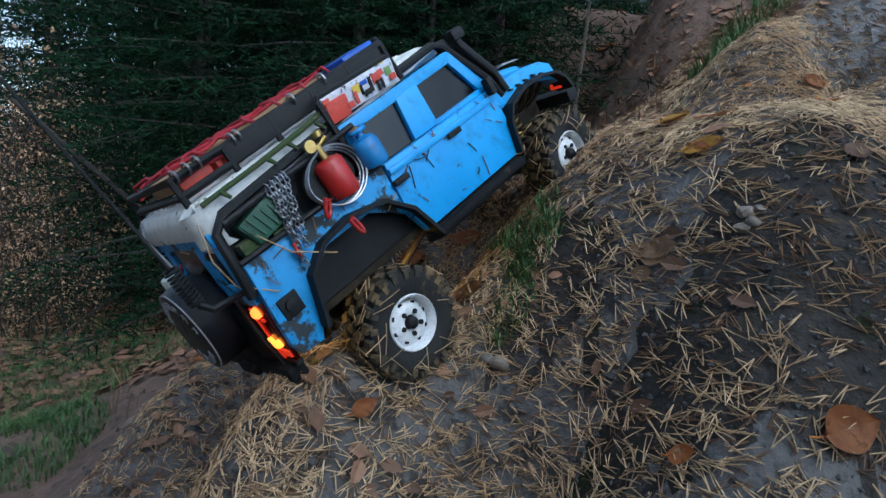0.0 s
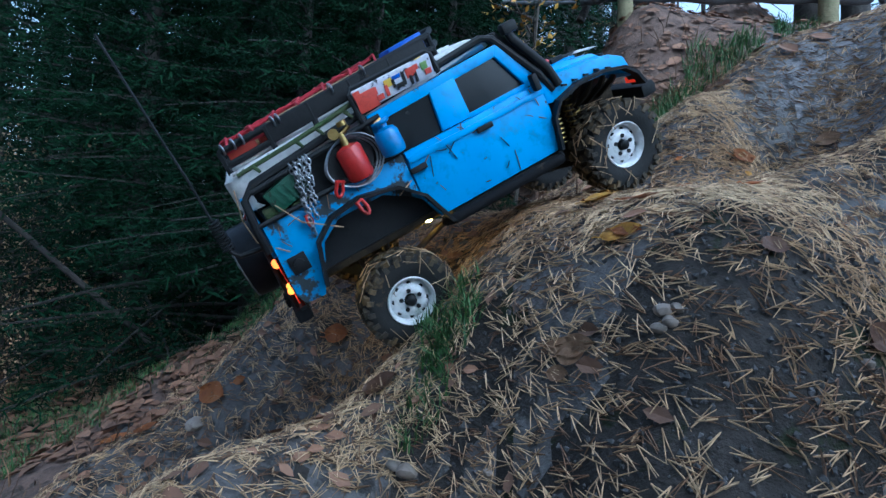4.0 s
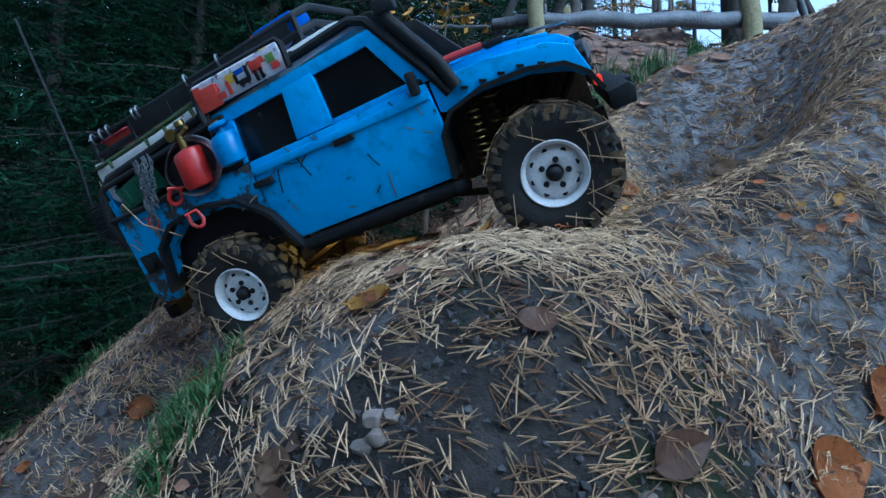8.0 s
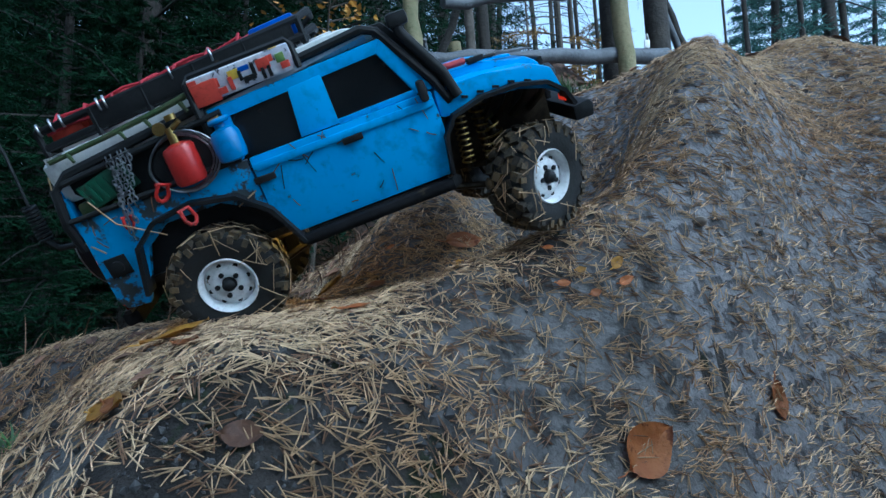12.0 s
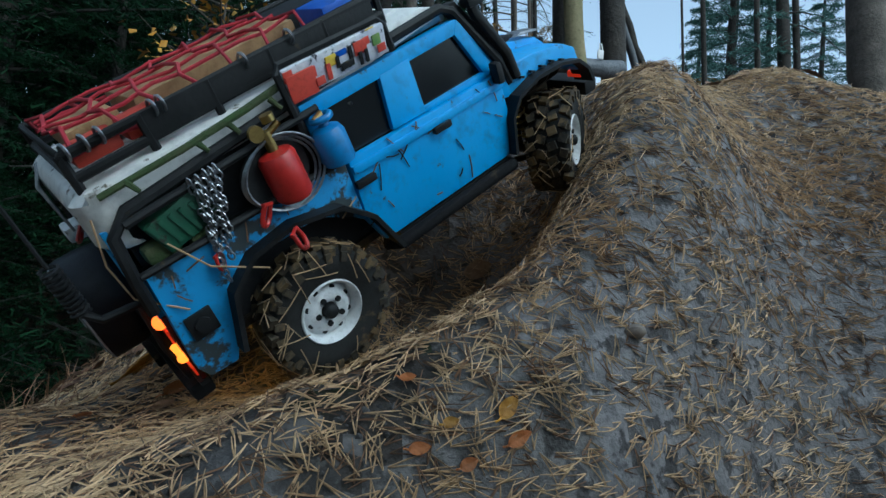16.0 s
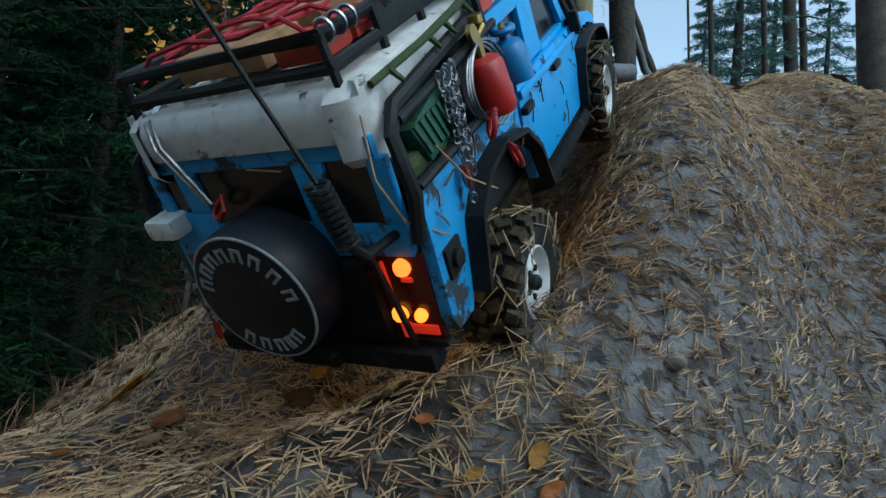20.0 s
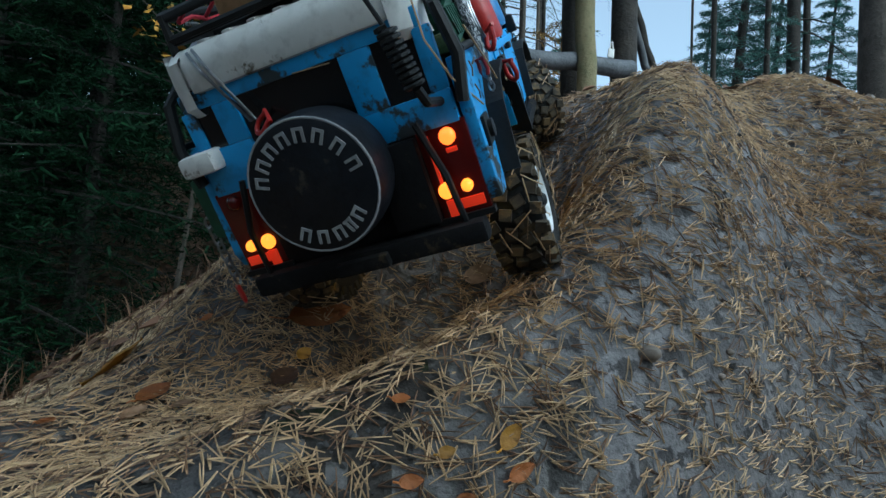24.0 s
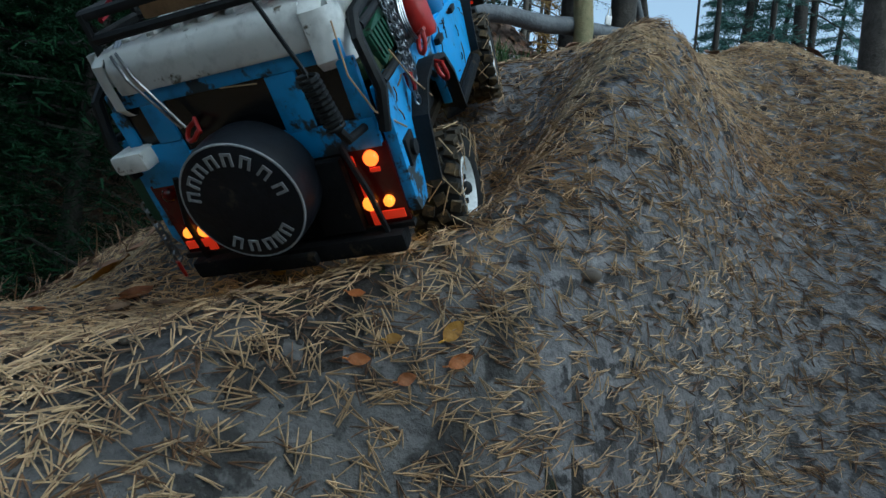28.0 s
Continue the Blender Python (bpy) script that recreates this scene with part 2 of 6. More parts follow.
# ---- the shape of the ground: a bank that climbs to a crest, with mounds and hollows (x, y, radius, height) ----
BASE = [0.244, 0.477, 0.255]
MOUNDS = [
    (1.94, 2.02, 0.35, -0.493),
    (0.26, -0.20, 0.35, -0.382),
    (1.88, 0.88, 0.35, -0.171),
    (0.68, 1.66, 0.22, 0.259),
    (1.04, 0.40, 0.22, -0.467),
    (-0.04, 1.66, 0.22, -0.099),
    (-0.82, 2.14, 0.22, -0.390),
    (-0.70, 1.24, 0.22, -0.127),
    (1.40, -0.14, 0.22, 0.248),
    (-1.00, -0.08, 0.22, 0.171),
    (0.74, -0.14, 0.22, -0.073),
    (0.38, 2.14, 0.15, 0.166),
    (1.46, 0.52, 0.15, -0.262),
    (-0.46, 2.26, 0.15, -0.288),
    (-0.52, 0.40, 0.15, -0.064),
    (0.62, 0.16, 0.15, -0.172),
    (1.40, 1.42, 0.15, -0.098),
    (1.34, 2.26, 0.15, -0.108),
    (1.88, 1.36, 0.15, -0.163),
    (-0.94, 1.66, 0.15, -0.158),
    (-0.64, 0.76, 0.15, -0.128),
    (-0.28, 0.10, 0.15, -0.081),
    (1.82, 0.16, 0.15, -0.071),
    (-1.00, 1.12, 0.15, -0.083),
]
HUMPS = [
    (0.20, 0.70, 0.11, 0.020),
    (0.86, 1.00, 0.11, 0.121),
    (-0.28, 0.76, 0.11, -0.191),
    (0.98, 1.96, 0.11, 0.132),
    (0.02, 2.14, 0.11, 0.283),
    (0.44, 1.60, 0.11, 0.212),
    (-0.10, 1.00, 0.11, 0.108),
    (0.26, 0.46, 0.11, 0.117),
    (1.04, 0.76, 0.11, -0.109),
    (0.50, 1.18, 0.11, -0.041),
    (0.68, 0.46, 0.11, -0.123),
    (0.62, 0.70, 0.11, 0.097),
    (0.62, 1.00, 0.11, -0.301),
    (0.20, 1.84, 0.11, -0.158),
    (1.22, 1.18, 0.11, 0.126),
    (-0.34, 1.96, 0.11, 0.142),
    (0.26, 1.48, 0.11, -0.174),
    (0.86, 0.58, 0.11, -0.221),
    (0.80, 0.82, 0.11, 0.216),
    (0.80, 1.24, 0.11, 0.081),
    (-0.16, 0.52, 0.11, 0.061),
    (-0.16, 1.30, 0.11, -0.079),
    (-0.10, 1.84, 0.11, -0.187),
    (0.02, 0.40, 0.11, -0.250),
]
BUMPS = [
    (0.44, 1.00, 0.11, 0.213),
    (-0.16, 2.08, 0.11, 0.414),
    (0.74, 1.96, 0.11, -0.015),
    (0.44, 0.34, 0.11, 0.005),
    (0.08, 0.70, 0.11, 0.077),
    (-0.10, 0.82, 0.11, -0.098),
    (0.44, 0.64, 0.11, 0.089),
    (0.62, 1.12, 0.11, 0.246),
    (0.86, 0.46, 0.11, 0.133),
    (0.02, 1.18, 0.11, -0.078),
    (0.08, 0.94, 0.11, 0.068),
    (-0.22, 1.48, 0.11, -0.176),
    (-0.40, 1.24, 0.11, -0.111),
    (0.26, 1.66, 0.11, -0.070),
    (1.10, 1.00, 0.11, -0.064),
    (0.44, 0.88, 0.11, -0.096),
    (0.26, 1.00, 0.11, -0.095),
    (1.76, 2.26, 0.11, -0.087),
    (0.98, 1.72, 0.11, -0.079),
    (1.34, 0.70, 0.11, -0.136),
    (1.04, 2.14, 0.11, -0.061),
    (-0.28, 1.00, 0.11, 0.057),
    (1.22, 1.84, 0.11, 0.088),
    (1.46, 1.84, 0.11, -0.100),
]
DENTS = [
    (0.98, 1.48, 0.11, 0.067),
    (-0.46, 1.00, 0.11, -0.087),
    (-0.16, 2.20, 0.11, -0.211),
    (0.56, 0.52, 0.11, -0.187),
    (-0.40, 1.72, 0.11, 0.207),
    (0.20, 2.14, 0.11, 0.170),
    (1.76, 0.58, 0.11, 0.116),
    (0.26, 1.30, 0.11, 0.029),
    (0.86, 0.28, 0.11, -0.109),
    (0.68, 1.30, 0.11, -0.061),
    (1.16, 1.36, 0.11, -0.087),
    (-0.52, 1.60, 0.11, -0.117),
    (-0.40, 0.52, 0.11, -0.093),
    (0.08, 0.28, 0.11, 0.238),
    (0.32, 0.28, 0.11, -0.160),
    (0.02, 0.16, 0.11, -0.178),
    (0.86, 1.90, 0.11, 0.148),
    (0.98, 1.18, 0.11, 0.059),
    (0.92, 0.70, 0.11, -0.184),
    (1.34, 0.94, 0.11, 0.027),
    (1.70, 2.08, 0.11, 0.052),
    (-0.04, 1.42, 0.11, -0.052),
    (1.46, 1.24, 0.11, -0.069),
    (-0.22, 0.40, 0.11, 0.143),
    (1.03, 1.07, 0.09, 0.050),
]
FOLDS = [
    (0.14, 0.52, 0.11, 0.081),
    (0.26, 0.88, 0.11, 0.058),
    (-0.34, 0.34, 0.11, -0.157),
    (1.28, 1.66, 0.11, -0.077),
    (0.80, 1.72, 0.11, -0.052),
    (-0.46, 0.82, 0.11, 0.077),
    (-0.34, -0.20, 0.11, -0.075),
    (1.58, -0.02, 0.11, 0.083),
    (0.50, -0.08, 0.11, -0.076),
    (0.92, 1.36, 0.11, -0.061),
    (1.22, 0.58, 0.11, -0.098),
    (-0.94, 1.36, 0.11, -0.066),
    (-0.22, 1.72, 0.11, -0.083),
    (0.08, 1.90, 0.11, -0.058),
    (-0.58, 1.84, 0.11, -0.094),
    (-0.70, 2.26, 0.11, -0.145),
    (-1.00, 0.46, 0.11, 0.052),
    (1.58, 2.26, 0.11, -0.072),
    (1.28, 2.02, 0.11, -0.055),
    (1.94, 2.26, 0.11, -0.114),
    (-1.00, 2.26, 0.11, -0.123),
    (-1.00, 1.90, 0.11, -0.094),
    (0.74, 0.64, 0.11, -0.087),
    (1.58, 0.28, 0.11, -0.045),
    (0.92, 0.94, 0.05, 0.022),
]


def smooth(a, b, v):
    v = min(1.0, max(0.0, (v - a) / (b - a)))
    return v * v * (3 - 2 * v)


def far_height(x, y):
    """The wood floor round the bank: a gully to one side, a flat top where the rail fence stands."""
    u = 0.9 * x + 0.15 * y - 0.05
    return 1.24 * smooth(-0.35, 0.65, u) - 0.05 + 0.12 * max(-4.0, min(0.0, y)) + 0.02 * noise.noise((x * 0.7, y * 0.7, 3.1))


STEP = 0.01
tx, ty = np.arange(-1.5, 2.42, STEP), np.arange(-1.2, 2.82, STEP)
TABLE = BASE[0] + BASE[1] * tx[None, :] + BASE[2] * ty[:, None]
for cx, cy, r, a in MOUNDS + HUMPS + BUMPS + DENTS + FOLDS:
    TABLE = TABLE + a * np.exp(-((ty - cy) ** 2) / (2 * r * r))[:, None] * np.exp(-((tx - cx) ** 2) / (2 * r * r))[None, :]
TABLE = TABLE.tolist()


def bank_height(x, y):
    """The bank's swells, read between the steps of their table."""
    u, v = (x + 1.5) / STEP, (y + 1.2) / STEP
    i, j = int(u), int(v)
    u, v = u - i, v - j
    lo, hi = TABLE[j], TABLE[j + 1]
    return (lo[i] * (1 - u) + lo[i + 1] * u) * (1 - v) + (hi[i] * (1 - u) + hi[i + 1] * u) * v


def ground_height(x, y):
    d = math.hypot(x - 0.45, y - 0.8)
    w = smooth(1.15, 1.9, d)
    h = far_height(x, y) if w >= 1 else (1 - w) * bank_height(x, y) + w * far_height(x, y)
    if d < 6:
        k = 1 - smooth(3, 6, d)
        h += k * (0.007 * noise.noise((x * 7, y * 7, 0.3)) + 0.006 * noise.noise((x * 21, y * 21, 1.7)))
    return h


def wet(x, y):
    """The dark washed-out hollows in the face of the bank."""
    return min(1.0, sum(math.exp(-((x - cx) ** 2 + (y - cy) ** 2) / (2 * r * r)) for cx, cy, r in ((0.52, 0.71, 0.03), (0.25, 0.46, 0.045), (0.31, 0.475, 0.05), (0.37, 0.50, 0.05), (0.13, 0.42, 0.04), (0.22, 0.42, 0.04), (0.06, 0.55, 0.03), (0.96, 0.98, 0.04))))


def ground_normal(x, y, e=0.02):
    return Vector((ground_height(x - e, y) - ground_height(x + e, y), ground_height(x, y - e) - ground_height(x, y + e), 2 * e)).normalized()


def graded(lo, hi, step, reach):
    """Even steps from lo to hi, then ever wider ones out to reach on both sides."""
    mid = [lo + i * step for i in range(int(round((hi - lo) / step)) + 1)]
    out, s, v = [], step, 0.0
    while v < reach:
        s *= 1.22
        v += s
        out.append(v)
    return [lo - v for v in reversed(out)] + mid + [mid[-1] + v for v in out]


gx, gy = graded(-1.0, 2.0, 0.0125, 400), graded(-0.1, 1.9, 0.0125, 400)
verts = []
for y in gy:
    for x in gx:
        h = ground_height(x, y)
        if -1.1 < x < 2.1 and -0.2 < y < 2.0:
            h += 0.0045 * noise.noise((x * 60, y * 60, 5.0)) + 0.0022 * noise.noise((x * 150, y * 150, 9.0))
        verts.append((x, y, h))
n = len(gx)
faces = [(j * n + i, j * n + i + 1, (j + 1) * n + i + 1, (j + 1) * n + i) for j in range(len(gy) - 1) for i in range(n - 1)]
me = bpy.data.meshes.new("ground")
me.from_pydata(verts, [], faces)
me.polygons.foreach_set("use_smooth", [True] * len(faces))
me.materials.append(SOIL)
me.materials.append(SOIL_WET)
me.materials.append(SOIL_PALE)
me.materials.append(FOREST_FLOOR)
for p in me.polygons:
    c = p.center
    if -0.2 < c.x < 1.0 and 0.2 < c.y < 1.2 and wet(c.x, c.y) + 0.45 * noise.noise((c.x * 14.3, c.y * 14.3, 4.4)) + 0.5 * noise.noise((c.x * 67, c.y * 67, 8.8)) > 0.42:
        p.material_index = 1
    elif c.y < 1.6 and smooth(0.45, 0.85, c.x) + 0.35 * noise.noise((c.x * 5, c.y * 5, 14.0)) + 0.25 * noise.noise((c.x * 31, c.y * 31, 3.0)) > 0.5:
        p.material_index = 2
    if max(smooth(1.05, 1.35, c.y) * smooth(0.95, 0.6, c.x) + 1.2 * smooth(1.6, 1.75, c.y), smooth(-0.35, -0.8, c.x)) + 0.3 * noise.noise((c.x * 9, c.y * 9, 24.0)) > 0.5:
        p.material_index = 3
ground = tagged(new("ground", me), "dark wet sandy soil bank with moss and litter", "ground", kind="structure")

# ---- mesh helpers ----
def finish(bm, smooth_below=35.0):
    bmesh.ops.recalc_face_normals(bm, faces=bm.faces)
    for f in bm.faces:
        f.smooth = True
    for e in bm.edges:
        if len(e.link_faces) == 2 and e.calc_face_angle(0.0) > radians(smooth_below):
            e.smooth = False


tapering = [False]


def taper(bm):
    """The car's body leans in towards the roof, and the roof falls towards the tail."""
    for v in bm.verts:
        up = max(0.0, v.co.z - 0.12)
        v.co.y *= 0.94 - 0.9 * up
        v.co.z -= 0.018 * min(1.1, max(0.0, -v.co.x / 0.26)) * smooth(0.12, 0.18, v.co.z)


def part(name, bm, material, parent=None, label=""):
    if tapering[0]:
        taper(bm)
    finish(bm)
    me = bpy.data.meshes.new(name)
    bm.to_mesh(me)
    bm.free()
    me.materials.append(material)
    ob = new(name, me)
    ob.parent = parent
    return tagged(ob, label)


def box(bm, lo, hi, bev=0.0, turn=None):
    c = Vector([(a + b) / 2 for a, b in zip(lo, hi)])
    m = Matrix.LocRotScale(c, turn, Vector([b - a for a, b in zip(lo, hi)]))
    g = bmesh.ops.create_cube(bm, size=1.0, matrix=m)["verts"]
    if bev:
        bmesh.ops.bevel(bm, geom=list({e for v in g for e in v.link_edges}), offset=bev, segments=2, affect="EDGES", profile=0.6)
    return bm


def prism(bm, poly, y0, y1, bev=0.0):
    """A polygon in x and z, drawn out along y."""
    a = [bm.verts.new((x, y0, z)) for x, z in poly]
    b = [bm.verts.new((x, y1, z)) for x, z in poly]
    n = len(poly)
    bm.faces.new(a), bm.faces.new(list(reversed(b)))
    for i in range(n):
        bm.faces.new((a[i], b[i], b[(i + 1) % n], a[(i + 1) % n]))
    if bev:
        bmesh.ops.bevel(bm, geom=list({e for v in a + b for e in v.link_edges}), offset=bev, segments=2, affect="EDGES", profile=0.6)
    return bm


def tube(bm, pts, r, seg=8, closed=False, r_end=None):
    pts = [Vector(p) for p in pts]
    n = len(pts)
    rings = []
    side = None
    for i, p in enumerate(pts):
        a = pts[i - 1] if i or closed else p
        b = pts[(i + 1) % n] if i < n - 1 or closed else p
        d = (b - a).normalized()
        if side is None:
            side = d.orthogonal().normalized()
        side = (side - d * side.dot(d)).normalized()
        up = d.cross(side)
        rr = r if r_end is None else r + (r_end - r) * i / (n - 1)
        rings.append([bm.verts.new(p + rr * (math.cos(t) * side + math.sin(t) * up)) for t in [2 * math.pi * k / seg for k in range(seg)]])
    for i in range(n if closed else n - 1):
        u, v = rings[i], rings[(i + 1) % n]
        for k in range(seg):
            bm.faces.new((u[k], u[(k + 1) % seg], v[(k + 1) % seg], v[k]))
    if not closed:
        bm.faces.new(rings[0]), bm.faces.new(list(reversed(rings[-1])))
    return bm


def circle(c, axis, r, n=20, start=0.0, sweep=360.0):
    axis = Vector(axis).normalized()
    u = axis.orthogonal().normalized()
    v = axis.cross(u)
    return [Vector(c) + r * (math.cos(t) * u + math.sin(t) * v) for t in [radians(start + sweep * i / n) for i in range(n)]]


def turned(bm, profile, c, axis="y", seg=28, caps=True):
    """A profile of (radius, along) turned round an axis through c."""
    rings = []
    for r, a in profile:
        row = []
        for k in range(seg):
            t = 2 * math.pi * k / seg
            p = {"x": (a, r * math.cos(t), r * math.sin(t)), "y": (r * math.cos(t), a, r * math.sin(t)), "z": (r * math.cos(t), r * math.sin(t), a)}[axis]
            row.append(bm.verts.new(Vector(c) + Vector(p)))
        rings.append(row)
    for u, v in zip(rings, rings[1:]):
        for k in range(seg):
            bm.faces.new((u[k], u[(k + 1) % seg], v[(k + 1) % seg], v[k]))
    if caps:
        bm.faces.new(rings[0]), bm.faces.new(list(reversed(rings[-1])))
    return bm


def strip(bm, line, y0, y1, th):
    """A plate of thickness th that follows a line in x and z, from y0 to y1."""
    out = []
    for i, (x, z) in enumerate(line):
        a, b = line[max(0, i - 1)], line[min(len(line) - 1, i + 1)]
        d = math.hypot(b[0] - a[0], b[1] - a[1])
        out.append((x - th * (b[1] - a[1]) / d, z + th * (b[0] - a[0]) / d))
    return prism(bm, list(line) + out[::-1], y0, y1)


def B():
    return bmesh.new()


# ---- the model car: x forward, y to its left, z up from the middle of its wheelbase at hub height ----
car = tagged(new("model_car"), "muddy light blue off-road model car with white roof, climbing the bank", "model car")
tapering[0] = True
DOORS = [(0.082, 0.045), (0.09, 0.09), (0.088, 0.1275), (-0.094, 0.1275), (-0.096, 0.071), (-0.085, 0.045)]
QUARTER = [(-0.0965, 0.072), (-0.0965, 0.1275), (-0.262, 0.1275), (-0.267, 0.045), (-0.262, 0.033), (-0.24, 0.031), (-0.23, 0.05), (-0.216, 0.084), (-0.19, 0.1), (-0.135, 0.1), (-0.108, 0.082)]
REAR_ARCH = [(-0.074, 0.036), (-0.092, 0.078), (-0.118, 0.102), (-0.16, 0.111), (-0.198, 0.106), (-0.222, 0.088), (-0.236, 0.042)]
FRONT_ARCH = [(0.085, 0.045), (0.09, 0.082), (0.102, 0.097), (0.132, 0.1045), (0.17, 0.1035), (0.198, 0.0965), (0.212, 0.084), (0.219, 0.068)]
for s, hand in ((-1, "near"), (1, "far")):
    def ys(a, b):
        return (s * a, s * b) if s > 0 else (s * b, s * a)
    part("door_panel", prism(B(), DOORS, *ys(0.103, 0.112), 0.0018), BLUE, car, "light blue door skin flecked with mud")
    part("rear_quarter", prism(B(), QUARTER, *ys(0.101, 0.1105), 0.0018), BLUE_DIRTY, car, "light blue rear quarter splashed with mud")
    part("shoulder_line", prism(B(), [(0.088, 0.114), (0.088, 0.1215), (-0.094, 0.1215), (-0.094, 0.114)], *ys(0.1105, 0.1145), 0.0016), BLUE, car)
    up = B()
    prism(up, [(0.0755, 0.1285), (0.1, 0.1285), (0.058, 0.187), (0.0515, 0.1755)], *ys(0.097, 0.1075), 0.001)
    prism(up, [(-0.0415, 0.1285), (-0.0035, 0.1285), (-0.0035, 0.1755), (-0.0365, 0.1755)], *ys(0.097, 0.1075), 0.001)
    prism(up, [(-0.112, 0.1285), (-0.0985, 0.1285), (-0.0945, 0.1755), (-0.112, 0.1755)], *ys(0.097, 0.1075), 0.001)
    prism(up, [(-0.112, 0.175), (0.052, 0.175), (0.058, 0.187), (-0.112, 0.187)], *ys(0.096, 0.107), 0.001)
    prism(up, [(-0.0035, 0.1275), (0.0755, 0.1275), (0.0745, 0.1335), (-0.0035, 0.132)], *ys(0.097, 0.1075), 0.001)
    part("door_frame", up, BLUE, car)
    part("door_window", prism(B(), [(-0.006, 0.129), (0.078, 0.129), (0.054, 0.178), (-0.006, 0.178)], *ys(0.096, 0.102)), GLASS_DARK, car, "dark tinted side window")
    part("door_window", prism(B(), [(-0.101, 0.128), (-0.039, 0.128), (-0.034, 0.178), (-0.097, 0.178)], *ys(0.096, 0.102)), GLASS_DARK, car, "dark tinted side window")
    part("side_recess", prism(B(), [(-0.258, 0.125), (-0.112, 0.125), (-0.112, 0.183), (-0.258, 0.183)], *ys(0.082, 0.092)), BLACK, car, "black side panel that carries tools")
    for hx, hz in ((0.003, 0.112), (-0.087, 0.106)):
        h = B()
        box(h, (hx - 0.010, *([s * 0.112, hz - 0.003] if s > 0 else [s * 0.118, hz - 0.003])), (hx + 0.010, *([s * 0.118, hz + 0.003] if s > 0 else [s * 0.112, hz + 0.003])), 0.001)
        part("door_handle", h, BLACK, car, "black door handle")
    part("rear_flare", strip(B(), REAR_ARCH, *ys(0.1, 0.124), 0.004), BLACK, car, "black wheel-arch flare")
    part("front_fender", prism(B(), [(0.0905, 0.1), (0.0905, 0.127), (0.14, 0.1255), (0.19, 0.119), (0.209, 0.109), (0.217, 0.084), (0.211, 0.082), (0.197, 0.095), (0.172, 0.103), (0.13, 0.106), (0.1, 0.098)], *ys(0.062, 0.108), 0.003), BLUE, car)
    part("front_flare", strip(B(), FRONT_ARCH, *ys(0.095, 0.122), 0.0038), BLACK, car, "black wheel-arch flare")
    for i in range(5):
        lou = B()
        x = 0.118 + 0.016 * i
        z = 0.1115 - 0.0006 * i - (0.004 if i > 3 else 0)
        box(lou, (x - 0.003, min(s * 0.1085, s * 0.1125), z - 0.0012), (x + 0.003, max(s * 0.1085, s * 0.1125), z + 0.0012), 0.0, Euler((0, radians(20), 0)))
        part("flare_slot", lou, BLACK, car)
    sl = tube(B(), [(-0.08, s * 0.1, 0.034), (-0.074, s * 0.116, 0.036), (0.08, s * 0.116, 0.036), (0.086, s * 0.1, 0.034)], 0.0065, 10)
    box(sl, (-0.07, min(s * 0.09, s * 0.112), 0.037), (0.078, max(s * 0.09, s * 0.112), 0.043))
    part("rock_slider", sl, BLACK_MATT, car, "black tube sill guard")
    mi = tube(B(), [(0.084, s * 0.106, 0.13), (0.081, s * 0.12, 0.132)], 0.003, 8)
    box(mi, (0.076, min(s * 0.112, s * 0.124), 0.121), (0.084, max(s * 0.112, s * 0.124), 0.141), 0.003)
    part("wing_mirror", mi, BLACK, car, "black door mirror")
    cg = tube(B(), [(0.104, s * 0.106, 0.112), (0.094, s * 0.109, 0.136), (0.058, s * 0.104, 0.194), (0.045, s * 0.103, 0.1995), (-0.1, s * 0.103, 0.193), (-0.25, s * 0.108, 0.186), (-0.264, s * 0.111, 0.176), (-0.268, s * 0.112, 0.128), (-0.269, s * 0.105, 0.1)], 0.0045, 8)
    tube(cg, [(-0.264, s * 0.113, 0.131), (-0.1, s * 0.113, 0.131)], 0.0035, 8)
    tube(cg, [(-0.117, s * 0.11, 0.131), (-0.117, s * 0.107, 0.19)], 0.004, 8)
    tube(cg, [(-0.018, s * 0.103, 0.196), (-0.018, s * 0.06, 0.214)], 0.0035, 8)
    tube(cg, [(-0.255, s * 0.112, 0.18), (-0.1, s * 0.111, 0.181)], 0.003, 8)
    part("roll_cage", cg, BLACK, car, "black tubes of the outer cage")
    ap = prism(B(), [(0.098, 0.118), (0.111, 0.12), (0.108, 0.142), (0.066, 0.2), (0.052, 0.2), (0.058, 0.19), (0.094, 0.136)], *ys(0.091, 0.104), 0.003)
    part("pillar_guard", ap, BLACK, car, "black windscreen pillar guard")
    if s < 0:
        sn = tube(B(), [(0.112, -0.109, 0.115), (0.105, -0.111, 0.14), (0.079, -0.11, 0.185), (0.078, -0.109, 0.194)], 0.0055, 10)
        box(sn, (0.07, -0.117, 0.191), (0.09, -0.102, 0.204), 0.004)
        part("snorkel", sn, BLACK, car, "black air snorkel beside the windscreen")
    part("rear_light_panel", prism(B(), [(-0.264, 0.028), (-0.264, 0.091), (-0.268, 0.091), (-0.268, 0.028)], *ys(0.066, 0.102), 0.001), LENS_DARK, car, "dark red rear lamp panel")
    for ly, lz, mm, lr in ((0.0875, 0.0825, LAMP_RED, 0.0055), (0.0745, 0.0485, LAMP_AMBER, 0.0055), (0.09, 0.0485, LAMP_AMBER, 0.0042)):
        part("rear_lamp", turned(B(), [(lr, 0), (lr, -0.003), (lr * 0.7, -0.0052), (lr * 0.25, -0.0062)], (-0.268, s * ly, lz), "x", 16), mm if s < 0 or mm is LAMP_AMBER else LENS_DARK, car, "glowing rear lamp" if s < 0 or mm is LAMP_AMBER else "unlit dark red rear lamp")
